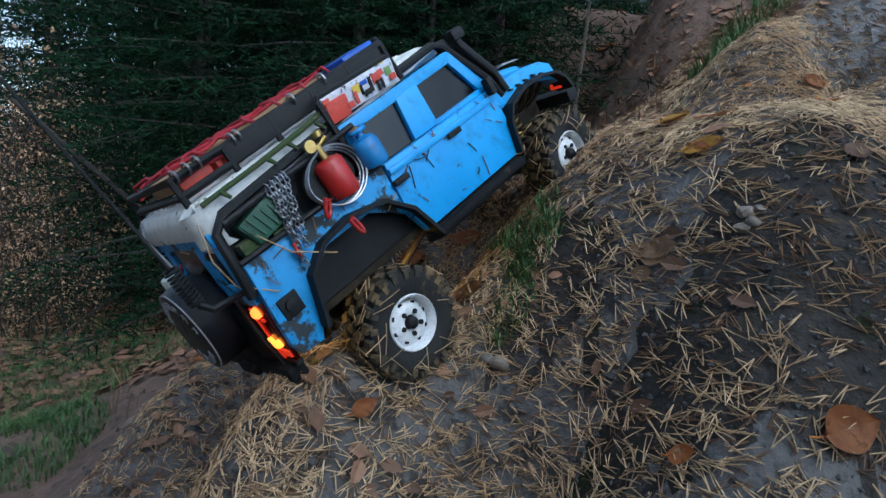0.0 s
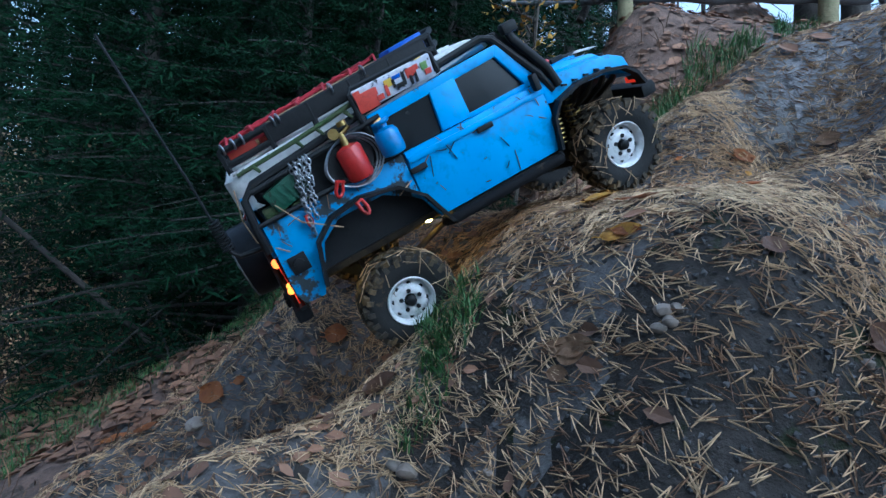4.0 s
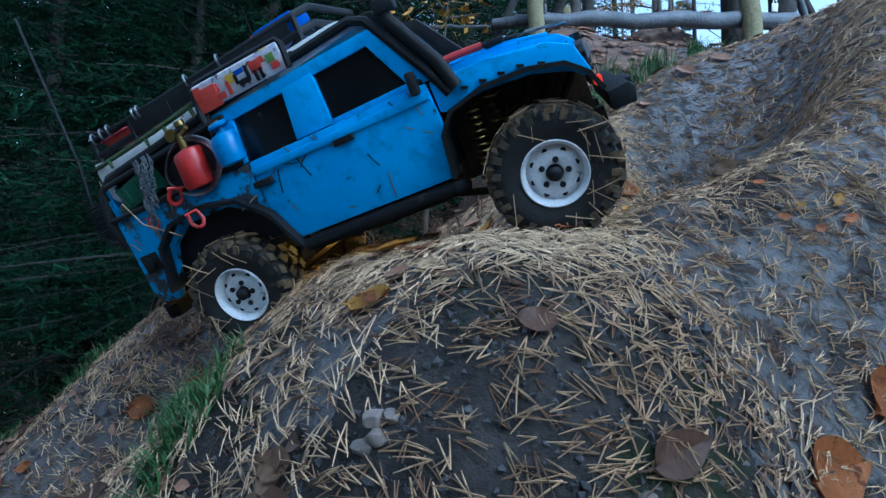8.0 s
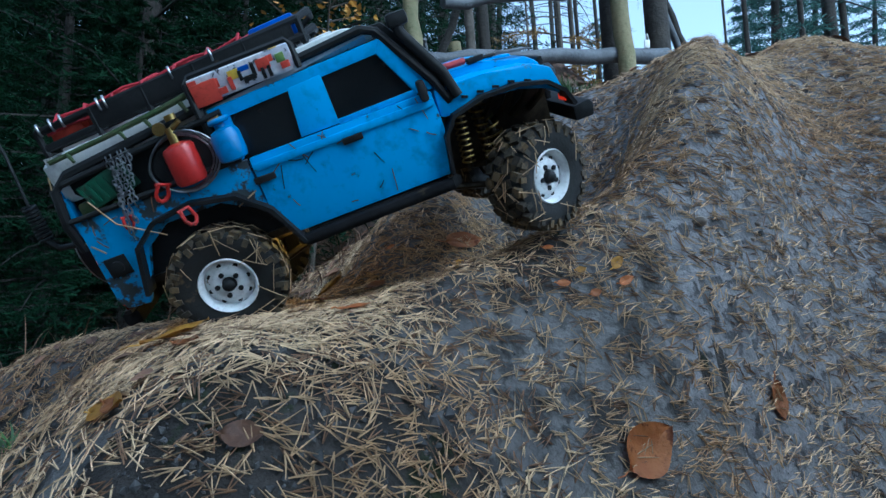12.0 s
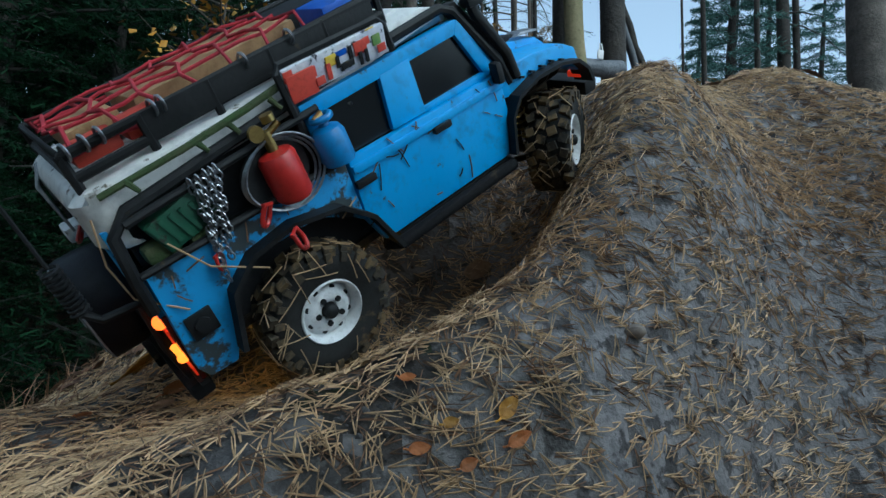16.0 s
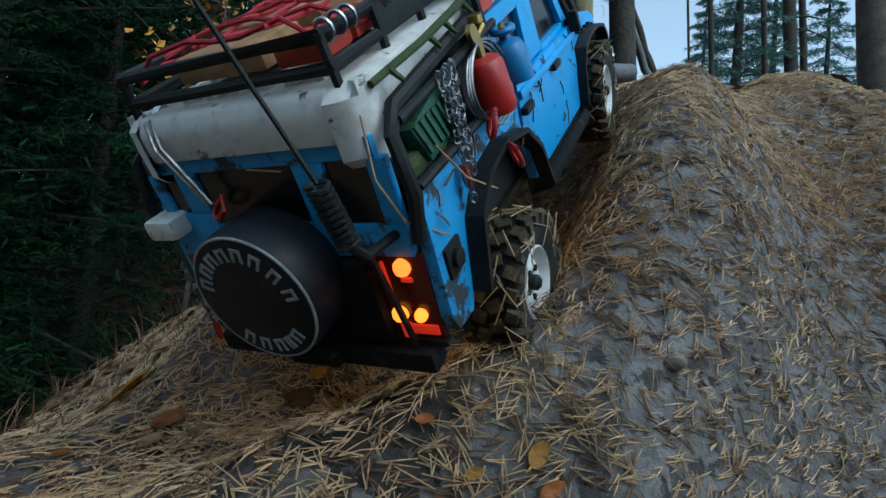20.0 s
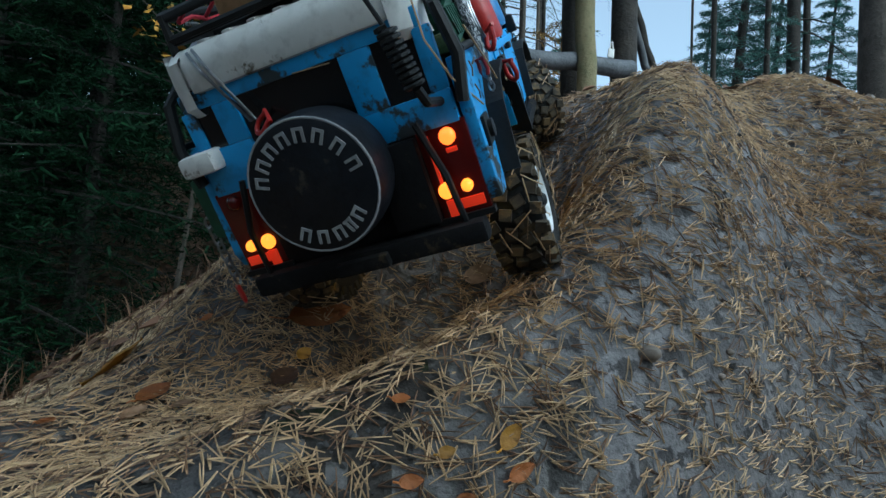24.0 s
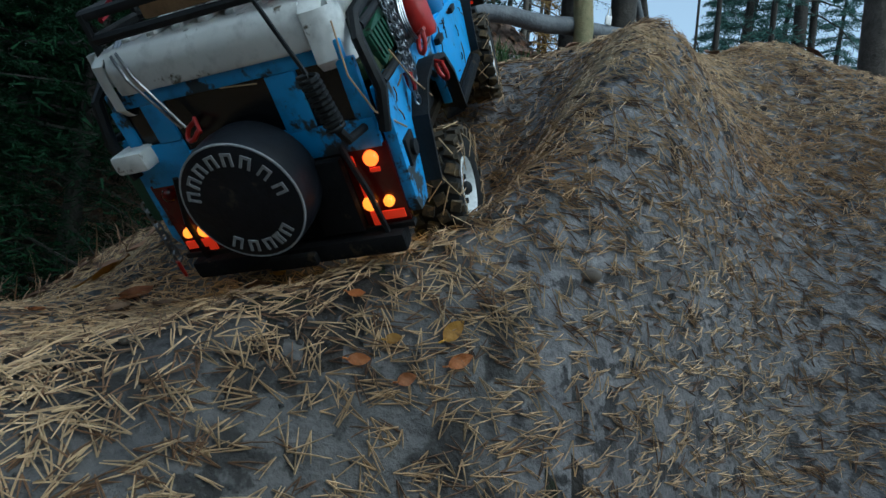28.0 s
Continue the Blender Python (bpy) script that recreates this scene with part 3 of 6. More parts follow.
    for ly, lz, hy, hz in ((0.088, 0.037, 0.011, 0.0035), (0.0755, 0.0355, 0.004, 0.006), (0.073, 0.066, 0.0012, 0.02), (0.0875, 0.0735, 0.004, 0.0016))[:4 if s < 0 else 2]:
        part("lit_lens", box(B(), (-0.2695, s * ly - hy, lz - hz), (-0.2675, s * ly + hy, lz + hz), 0.0006), LENS_RED, car, "glowing red lens")
    fr = B()
    box(fr, (-0.271, min(s * 0.062, s * 0.104), 0.026), (-0.264, max(s * 0.062, s * 0.104), 0.03))
    tube(fr, [(-0.273, s * 0.07, 0.096), (-0.276, s * 0.08, 0.06), (-0.273, s * 0.082, 0.026)], 0.0024, 6)
    part("lamp_guard", fr, BLACK, car)
    part("head_lamp", turned(B(), [(0.012, 0), (0.012, 0.006), (0.008, 0.009), (0.002, 0.010)], (0.211, s * 0.078, 0.098), "x", 18), GLASS_DARK, car, "round dark head lamp")
    mk = B()
    box(mk, (0.2155, min(s * 0.088, s * 0.107), 0.072), (0.222, max(s * 0.088, s * 0.107), 0.079), 0.001)
    part("front_marker", mk, LENS_RED, car, "small red-orange front marker lamp")
    part("under_lamp", turned(B(), [(0.004, 0), (0.004, -0.003), (0.002, -0.004)], (-0.09, s * 0.06, 0.036), "z", 10), ROCK_LAMP, car, "amber lamp under the sill")
    part("under_lamp", turned(B(), [(0.004, 0), (0.004, -0.003), (0.002, -0.004)], (0.1, s * 0.05, 0.046), "z", 10), ROCK_LAMP, car, "amber lamp in the wheel arch")
    part("under_lamp", turned(B(), [(0.004, 0), (0.004, -0.003), (0.002, -0.004)], (-0.22, s * 0.05, 0.046), "z", 10), ROCK_LAMP, car, "amber lamp in the wheel arch")
    for ax in (-1, 1):
        foot, top = Vector((ax * 0.158, s * 0.070, 0.014)), Vector((ax * 0.135, s * 0.066, 0.098))
        coil = []
        for i in range(91):
            u = i / 90
            p = foot.lerp(top, u)
            coil.append(p + Vector((0.0085 * math.cos(u * 9 * 2 * math.pi), 0.0085 * math.sin(u * 9 * 2 * math.pi), 0)))
        part("coil_spring", tube(B(), coil, 0.0013, 6), BRASS, car, "muddy metal coil spring")
        sh = tube(B(), [foot, foot.lerp(top, 0.55)], 0.0055, 10)
        tube(sh, [foot.lerp(top, 0.5), top], 0.003, 8)
        part("shock_absorber", sh, DARK_METAL, car)
        part("suspension_link", tube(B(), [(ax * 0.155, s * 0.06, -0.004), (ax * 0.03, s * 0.045, 0.03)], 0.004, 8), DARK_METAL, car)

for ax, name in ((-1, "rear_axle"), (1, "front_axle")):
    b = tube(B(), [(ax * 0.162, -0.088, 0.006), (ax * 0.162, 0.088, 0.006)], 0.008, 12)
    turned(b, [(0.006, -0.02), (0.016, -0.014), (0.019, 0), (0.016, 0.014), (0.006, 0.02)], (ax * 0.162, 0.012, 0.006), "x", 16)
    part(name, b, DARK_METAL, car, "muddy solid axle")
ch = B()
for s in (-1, 1):
    box(ch, (-0.25, s * 0.04 - 0.006, 0.028), (0.22, s * 0.04 + 0.006, 0.048), 0.002)
box(ch, (-0.262, -0.1, 0.045), (0.088, 0.1, 0.052))
box(ch, (0.088, -0.058, 0.04), (0.212, 0.058, 0.098))
box(ch, (-0.05, -0.03, 0.012), (0.05, 0.03, 0.03), 0.004)
for dx in (0.13, 0.15, 0.17, 0.19):
    tube(ch, [(dx, -0.06, 0.07), (dx + 0.01, -0.085, 0.085), (dx + 0.02, -0.09, 0.1)], 0.004, 6)
part("chassis", ch, DARK_METAL, car, "dark muddy chassis and underbody")
part("inner_body", box(box(B(), (-0.26, -0.095, 0.052), (0.085, 0.095, 0.128)), (-0.25, -0.0815, 0.128), (0.05, 0.0815, 0.183)), BLACK, car)
hood = prism(B(), [(0.09, 0.1), (0.0905, 0.1355), (0.15, 0.1325), (0.2, 0.1225), (0.213, 0.112), (0.2155, 0.1)], -0.0615, 0.0615, 0.004)
part("hood", hood, BLUE, car, "light blue bonnet")
part("bonnet_rib", prism(B(), [(0.1, 0.132), (0.1, 0.1375), (0.15, 0.1355), (0.194, 0.1265), (0.194, 0.121)], -0.03, 0.03, 0.0015), BLUE, car)
gr = box(B(), (0.2135, -0.056, 0.07), (0.219, 0.056, 0.116), 0.001)
for i in range(6):
    box(gr, (0.219, -0.05, 0.074 + i * 0.007), (0.2215, 0.05, 0.0765 + i * 0.007))
part("grille", gr, BLACK, car, "black slatted grille")
fb = prism(B(), [(0.222, 0.048), (0.222, 0.064), (0.24, 0.066), (0.244, 0.06), (0.242, 0.048)], -0.107, 0.107, 0.0025)
box(fb, (0.242, -0.03, 0.05), (0.25, 0.03, 0.062), 0.002)
part("front_bumper", fb, BLACK, car, "black front bumper")
part("windscreen", prism(B(), [(0.1, 0.129), (0.056, 0.186), (0.053, 0.184), (0.096, 0.128)], -0.09, 0.09), GLASS_DARK, car, "dark windscreen")
ro = B()
prism(ro, [(-0.264, 0.181), (-0.266, 0.197), (-0.25, 0.2045), (0.03, 0.206), (0.05, 0.2), (0.057, 0.1875), (-0.1, 0.1875), (-0.1, 0.181)], -0.099, 0.099, 0.006)
part("roof", ro, WHITE, car, "scuffed white roof")
rr = B()
for i in range(7):
    y = -0.07 + i * 0.0233
    box(rr, (-0.255, y - 0.004, 0.2045), (0.02, y + 0.004, 0.2078), 0.0015)
part("roof_rib", rr, WHITE, car)
# tail: a blue frame with dark panes under a rounded white lip, the spare wheel in its round cover, a rear bumper
tapering[0] = False
for lo, hi in (((-0.2685, -0.093, 0.089), (-0.2625, -0.03, 0.110)), ((-0.2685, -0.03, 0.089), (-0.2625, 0.048, 0.112)), ((-0.2685, 0.048, 0.089), (-0.2625, 0.093, 0.121)), ((-0.2685, -0.088, 0.149), (-0.2625, 0.088, 0.161)),
               ((-0.2685, -0.053, 0.110), (-0.2625, -0.031, 0.149)), ((-0.2685, -0.093, 0.110), (-0.2625, -0.081, 0.149)), ((-0.2685, 0.048, 0.121), (-0.2625, 0.066, 0.149)), ((-0.2685, 0.081, 0.121), (-0.2625, 0.091, 0.149))):
    part("tail_frame", box(B(), lo, hi, 0.0012), BLUE_DIRTY, car, "light blue tail frame")
for y0, y1, z0 in ((-0.082, -0.052, 0.109), (-0.032, 0.049, 0.111), (0.065, 0.082, 0.12)):
    part("rear_window", box(B(), (-0.266, y0, z0), (-0.2635, y1, 0.15)), GLASS_DARK, car, "dark rear window")
part("lower_tail", box(box(B(), (-0.268, -0.0625, 0.026), (-0.262, 0.0625, 0.089), 0.001), (-0.276, -0.062, 0.03), (-0.268, -0.03, 0.088), 0.002), BLACK_MATT, car, "black lower tail panel")
lip = prism(B(), [(-0.262, 0.158), (-0.2725, 0.158), (-0.2735, 0.176), (-0.268, 0.1865), (-0.25, 0.188), (-0.25, 0.158)], -0.072, 0.072, 0.004)
for s in (-1, 1):
    # the lip turns round the corner and hangs lower there
    rows_ = []
    for k in range(7):
        a = radians(90 * k / 6)
        rows_.append((-0.2535 - 0.02 * math.cos(a), s * (0.072 + 0.019 * math.sin(a))))
    grid = [[lip.verts.new((x + 0.4 * (0.158 - z) * (z < 0.15) + (0.010 if z > 0.18 else 0.0) * (1 if k < 4 else 0), y * (1 - 0.9 * max(0.0, z - 0.168)), z)) for k, (x, y) in enumerate(rows_)] for z in (0.144, 0.15, 0.168, 0.18, 0.187)]
    inner = [lip.verts.new((-0.25, s * 0.066, z)) for z in (0.144, 0.187)]
    for u, v in zip(grid, grid[1:]):
        for k in range(6):
            lip.faces.new((u[k], u[k + 1], v[k + 1], v[k]))
    for k in range(6):
        lip.faces.new((grid[0][k], grid[0][k + 1], inner[0]))
        lip.faces.new((grid[-1][k], grid[-1][k + 1], inner[1]))
part("roof_lip", lip, WHITE, car, "rounded white edge of the roof over the tail")
rb = box(B(), (-0.28, -0.09, 0.01), (-0.262, 0.09, 0.026), 0.004)
box(rb, (-0.286, -0.02, 0.012), (-0.278, 0.02, 0.022), 0.002)
part("rear_bumper", rb, BLACK_MATT, car, "black rear bumper")
cx, cy, cz = -0.286, -0.001, 0.083
cover = part("spare_wheel_cover", turned(B(), [(0.039, 0.019), (0.0435, 0.014), (0.0448, 0.0), (0.0443, -0.014), (0.0425, -0.0205), (0.0395, -0.0218)], (cx, cy, cz), "x", 40), COVER, car, "black vinyl spare wheel cover with grey lettering bars")
part("cover_piping", tube(B(), circle((cx - 0.0203, cy, cz), (1, 0, 0), 0.0424, 40), 0.0009, 6, closed=True), LETTER, cover)
for k, (deg, w) in enumerate([(160, 1), (140, 1), (120, 1), (100, 1), (80, 1), (59, 1), (36, 1), (12, 1), (238, 1), (259, 1), (280, 1), (297, 0.6), (314, 1)]):
    t = radians(deg)
    rad = 0.0325
    lb = B()
    # each sign is two upright bars and a cross bar, seen from behind
    for dx, dz, hx, hz in ((-0.0028, 0, 0.0009, 0.0045), (0.0026, 0, 0.0009, 0.0045), (0, 0.0036, 0.0032, 0.0009)):
        box(lb, (-0.0005, dx * w - hx, dz - hz), (0.0005, dx * w + hx, dz + hz))
    up = t - math.pi / 2 if deg < 180 else t + math.pi / 2
    ob = part("lettering_bar", lb, LETTER, cover)
    ob.matrix_local = Matrix.Translation((cx - 0.0222, cy - rad * math.cos(t), cz + rad * math.sin(t))) @ Matrix.Rotation(-up, 4, "X")
# filler cap, whip aerials, tow gear
part("fuel_cap", turned(box(B(), (-0.258, -0.106, 0.066), (-0.238, -0.103, 0.086), 0.0008), [(0.006, 0.0), (0.006, -0.003), (0.003, -0.0035)], (-0.248, -0.106, 0.076), "y", 14), BLACK, car, "black square filler cap")
ae = tube(B(), [(-0.303, -0.077, 0.153), (-0.303, -0.063, 0.2), (-0.305, -0.054, 0.24), (-0.308, -0.03, 0.36)], 0.0014, 6)
coil = [Vector((-0.303 + 0.0055 * math.cos(i * 0.7), -0.0825 + 0.0055 * math.sin(i * 0.7) + 0.00006 * i, 0.118 + 0.00037 * i)) for i in range(96)]
tube(ae, coil, 0.0014, 5)
tube(ae, [(-0.303, -0.083, 0.118), (-0.296, -0.084, 0.108), (-0.268, -0.085, 0.104)], 0.003, 8)
part("aerial", ae, BLACK, car, "black whip aerial on a spring")
hk = tube(B(), [(-0.25, 0.066, 0.19), (-0.269, 0.06, 0.184), (-0.278, 0.05, 0.17), (-0.276, 0.034, 0.131)], 0.0012, 6)
tube(hk, [(-0.25, 0.069, 0.19), (-0.27, 0.064, 0.183), (-0.279, 0.054, 0.169), (-0.276, 0.037, 0.131)], 0.0012, 6)
part("tow_cable", hk, STEEL, car, "grey tow cable")


def shackle(name, c, d, size, label, mat):
    d = Vector(d).normalized()
    side = d.orthogonal().normalized()
    pts = [Vector(c) + size * (a * side + b * d) for a, b in ((-0.45, 0.8), (-0.55, 0.2), (-0.6, -0.3), (-0.35, -0.75), (0, -0.9), (0.35, -0.75), (0.6, -0.3), (0.55, 0.2), (0.45, 0.8))]
    b = tube(B(), pts, size * 0.2, 8)
    tube(b, [pts[0] - side * size * 0.3, pts[-1] + side * size * 0.3], size * 0.16, 8)
    return part(name, b, mat, car, label)


shackle("tow_shackle", (-0.275, 0.031, 0.127), (0, -0.9, 0.6), 0.0085, "red bow shackle", RED)
shackle("tow_shackle", (-0.162, -0.1205, 0.1), (-0.2, 0.15, 1), 0.0095, "red bow shackle", RED)
shackle("tow_shackle", (-0.175, -0.114, 0.127), (0.6, 0, 1), 0.0095, "red hook", RED)
shackle("tow_shackle", (-0.217, -0.109, 0.112), (0.1, 0.1, 1), 0.007, "red hook", RED)
shackle("tow_shackle", (-0.262, 0.118, 0.012), (0.1, 0.1, 1), 0.008, "red hook on a short chain", RED)
lk = B()
for i in range(8):
    c = Vector((-0.26, 0.117, 0.024 + 0.0068 * i))
    ax = Vector((1, 0.2, 0)) if i % 2 else Vector((0.2, 1, 0))
    tube(lk, [c + Vector((0, 0, 0.005 * math.cos(t))) + ax.cross(Vector((0, 0, 1))).normalized() * (0.0028 * math.sin(t)) for t in [2 * math.pi * j / 8 for j in range(8)]], 0.001, 5, closed=True)
part("hook_chain", lk, STEEL, car, "short steel chain")
tapering[0] = True
tool = box(B(), (-0.244, -0.112, 0.139), (-0.2, -0.093, 0.175), 0.002, Euler((0, radians(-12), 0)))
tool = part("tool_box", tool, GREEN, car, "dark green ribbed tool box")
for i in range(6):
    part("rib", box(B(), (-0.2425 + i * 0.0075, -0.1135, 0.142), (-0.2395 + i * 0.0075, -0.111, 0.171), 0.0, Euler((0, radians(-12), 0))), GREEN, tool)
part("camouflage_bag", box(box(B(), (-0.255, -0.108, 0.13), (-0.23, -0.092, 0.15), 0.005), (-0.226, -0.11, 0.122), (-0.205, -0.094, 0.138), 0.005), MOSS_POLE, car, "mottled green bundle")
tapering[0] = False
part("jerry_can", box(box(B(), (-0.262, 0.095, 0.058), (-0.215, 0.116, 0.106), 0.004), (-0.262, 0.092, 0.104), (-0.235, 0.112, 0.112), 0.002), GREEN, car, "green fuel can with pale cap")
part("can_cap", box(B(), (-0.283, 0.074, 0.108), (-0.24, 0.101, 0.123), 0.004), WHITE, car, "pale plastic cap")
tapering[0] = True
ex = turned(B(), [(0.004, -0.024), (0.0125, -0.023), (0.0145, -0.019), (0.0145, 0.017), (0.0125, 0.021), (0.005, 0.0235)], (-0.147, -0.1165, 0.149), "z", 24)
ext = part("fire_extinguisher", ex, RED, car, "red fire extinguisher with brass valve")
va = tube(B(), [(-0.147, -0.1165, 0.172), (-0.147, -0.1165, 0.187)], 0.0042, 10)
tube(va, [(-0.147, -0.1165, 0.184), (-0.135, -0.119, 0.189)], 0.0026, 8)
turned(va, [(0.0058, -0.002), (0.0058, 0.002)], (-0.154, -0.119, 0.189), "y", 14)
turned(va, [(0.0052, -0.001), (0.0052, 0.004)], (-0.141, -0.118, 0.193), "z", 12)
part("valve", va, BRASS, ext, "brass valve with gauge")
lp = B()
for k in range(3):
    tube(lp, circle((-0.15 + 0.002 * k, -0.1155 - 0.0016 * k, 0.15), (0, 1, 0), 0.0295 + 0.0012 * k, 30), 0.0011, 6, closed=True)
part("steel_cable", lp, STEEL, car, "coil of grey steel cable")
part("cable_drum", turned(B(), [(0.027, 0.004), (0.029, 0.0), (0.027, -0.003)], (-0.15, -0.1075, 0.15), "y", 28), BLACK, car)
pc = turned(B(), [(0.006, -0.02), (0.0125, -0.018), (0.0138, -0.013), (0.0138, 0.008), (0.011, 0.014), (0.0045, 0.0165), (0.004, 0.02)], (-0.1035, -0.1185, 0.152), "z", 22)
gas = part("gas_cylinder", pc, CAN_BLUE, car, "small blue gas cylinder with collar")
part("collar", tube(B(), circle((-0.1035, -0.1185, 0.1755), (0, 0, 1), 0.0075, 18), 0.0028, 8, closed=True), CAN_BLUE, gas)
part("valve", tube(B(), [(-0.1035, -0.1185, 0.17), (-0.1035, -0.1185, 0.178), (-0.111, -0.1215, 0.176)], 0.003, 8), BRASS, gas, "brass valve")
chn = B()
for k, (x0, n, lean) in enumerate(((-0.189, 13, -0.0012), (-0.194, 16, -0.0011), (-0.198, 15, -0.0013), (-0.203, 19, -0.0009), (-0.207, 17, -0.0006))):
    for i in range(n):
        c = Vector((x0 + lean * i + 0.0014 * math.sin(i * 1.3 + k), -0.1165 - 0.0016 * (k % 2), 0.183 - 0.0047 * i))
        ax = Vector((0.3, 1, 0)).normalized() if i % 2 else Vector((1, 0.35, 0)).normalized()
        u = Vector((0, 0, 1))
        v = ax.cross(u)
        tube(chn, [c + u * (0.0035 * math.cos(t)) + v * (0.0021 * math.sin(t)) for t in [2 * math.pi * j / 8 for j in range(8)]], 0.00078, 5, closed=True)
part("tow_chain", chn, STEEL, car, "loops of bright steel chain")
pole = tube(B(), [(-0.258, -0.106, 0.2005), (-0.2, -0.108, 0.2015), (-0.15, -0.107, 0.2035), (-0.106, -0.106, 0.207)], 0.0022, 8, r_end=0.003)
for x in (-0.24, -0.19, -0.165, -0.13):
    tube(pole, [(x, -0.107, 0.202), (x + 0.004, -0.112, 0.193)], 0.0024, 6, r_end=0.0016)
part("mossy_branch", pole, MOSS_POLE, car, "mossy green branch lashed along the roof")
turn = Euler((radians(14), radians(2.5), 0))
pan = part("printed_panel", box(B(), (-0.117, -0.1125, 0.1905), (-0.021, -0.108, 0.2145), 0.0022, turn), PRINT_GREY, car, "white panel printed in red, yellow and green patches")
for x, z, w, h, mm in ((-0.091, 0.2, 0.012, 0.010, PRINT_RED), (-0.083, 0.205, 0.005, 0.004, PRINT_RED), (-0.066, 0.2065, 0.005, 0.004, YELLOW), (-0.07, 0.2, 0.002, 0.006, PRINT_RED), (-0.042, 0.206, 0.006, 0.005, PRINT_RED), (-0.028, 0.206, 0.004, 0.004, PRINT_GREEN), (-0.031, 0.213, 0.004, 0.003, YELLOW), (-0.055, 0.199, 0.006, 0.0025, BLACK), (-0.044, 0.1985, 0.0016, 0.005, BLACK), (-0.039, 0.1985, 0.0016, 0.005, BLACK), (-0.098, 0.2095, 0.004, 0.004, PRINT_RED), (-0.078, 0.197, 0.004, 0.003, PRINT_RED), (-0.058, 0.2085, 0.006, 0.0022, BOX_BLUE), (-0.0505, 0.2045, 0.0018, 0.006, BLACK), (-0.0615, 0.2035, 0.0016, 0.0045, BLACK), (-0.036, 0.2085, 0.003, 0.003, PRINT_RED), (-0.026, 0.199, 0.004, 0.003, PRINT_RED), (-0.066, 0.213, 0.004, 0.002, CAN_BLUE)):
    z += 0.2005 - 0.202 - 0.006 * (x + 0.06)
    x = 1.16 * x + 0.0015
    z -= 0.0437 * (x + 0.069)
    part("print_patch", box(B(), (x - w, -0.1142, z - h), (x + w, -0.1128, z + h), 0.0005, turn), mm, pan)
part("panel_edge", tube(B(), [(-0.119, -0.112, 0.183), (-0.119, -0.111, 0.214), (-0.115, -0.107, 0.2185), (-0.022, -0.107, 0.2145), (-0.018, -0.109, 0.209), (-0.018, -0.111, 0.188)], 0.003, 6), BLACK, car)
# roof rack with its load
rk = B()
for z in (0.2125, 0.2275):
    tube(rk, [(-0.262, -0.089, z), (-0.262, 0.089, z), (-0.005, 0.089, z), (0.006, 0.07, z + 0.004), (0.006, -0.07, z + 0.004), (-0.005, -0.089, z)], 0.0036, 8, closed=True)
for x in (-0.262, -0.21, -0.16, -0.11, -0.06, -0.005):
    for y in (-0.089, 0.089):
        tube(rk, [(x, y, 0.2), (x, y, 0.229)], 0.0032, 6)
    tube(rk, [(x, -0.089, 0.2125), (x, 0.089, 0.2125)], 0.003, 6)
rack = part("roof_rack", rk, BLACK, car, "black tube roof rack loaded with boxes")
part("rack_board", box(B(), (-0.212, -0.0915, 0.2105), (-0.012, -0.0885, 0.2275), 0.001), BLACK, rack)
for x0, x1, y0, y1, z1, mm, lab in ((-0.256, -0.224, -0.08, -0.045, 0.2265, ORANGE_BOX, "orange-red plastic box"), (-0.22, -0.19, -0.08, -0.045, 0.2275, ORANGE_BOX, "orange-red plastic box"), (-0.2, -0.06, -0.04, 0.06, 0.231, BOARD, "plywood board under the net"), (-0.25, -0.21, -0.03, 0.05, 0.229, BOARD, "plywood block"), (-0.052, -0.008, -0.082, -0.03, 0.235, BOX_BLUE, "bright blue plastic case"), (-0.058, -0.01, 0.0, 0.06, 0.231, BLACK, "black bag")):
    part("cargo_box", box(B(), (x0, y0, 0.214), (x1, y1, z1), 0.003), mm, rack, lab)
net = B()
for i in range(6):
    y = -0.084 + i * 0.0336
    tube(net, [(-0.256 + 0.19 * j / 8, y + 0.004 * math.sin(j * 1.7 + i), 0.234 + 0.002 * math.sin(j * 2.3 + i * 1.1) - 0.011 * (abs(y) > 0.08)) for j in range(9)], 0.0015, 6)
for i in range(7):
    x = -0.254 + i * 0.031
    tube(net, [(x + 0.005 * math.sin(j * 2.1 + i), -0.083 + 0.166 * j / 6, 0.2355 + 0.0018 * math.sin(j * 1.9 + i) - 0.012 * (j in (0, 6))) for j in range(7)], 0.0015, 6)
part("cargo_net", net, RED_CORD, rack, "red cord cargo net")
for i, x in enumerate((-0.258, -0.246, -0.236, -0.2, -0.194, -0.13, -0.09)):
    ring = circle((x, -0.0905, 0.229), (1, 0.2, 0), 0.0052, 12)
    part("net_hook", tube(B(), ring, 0.0012, 6, closed=True), STEEL, rack, "bright steel hook")
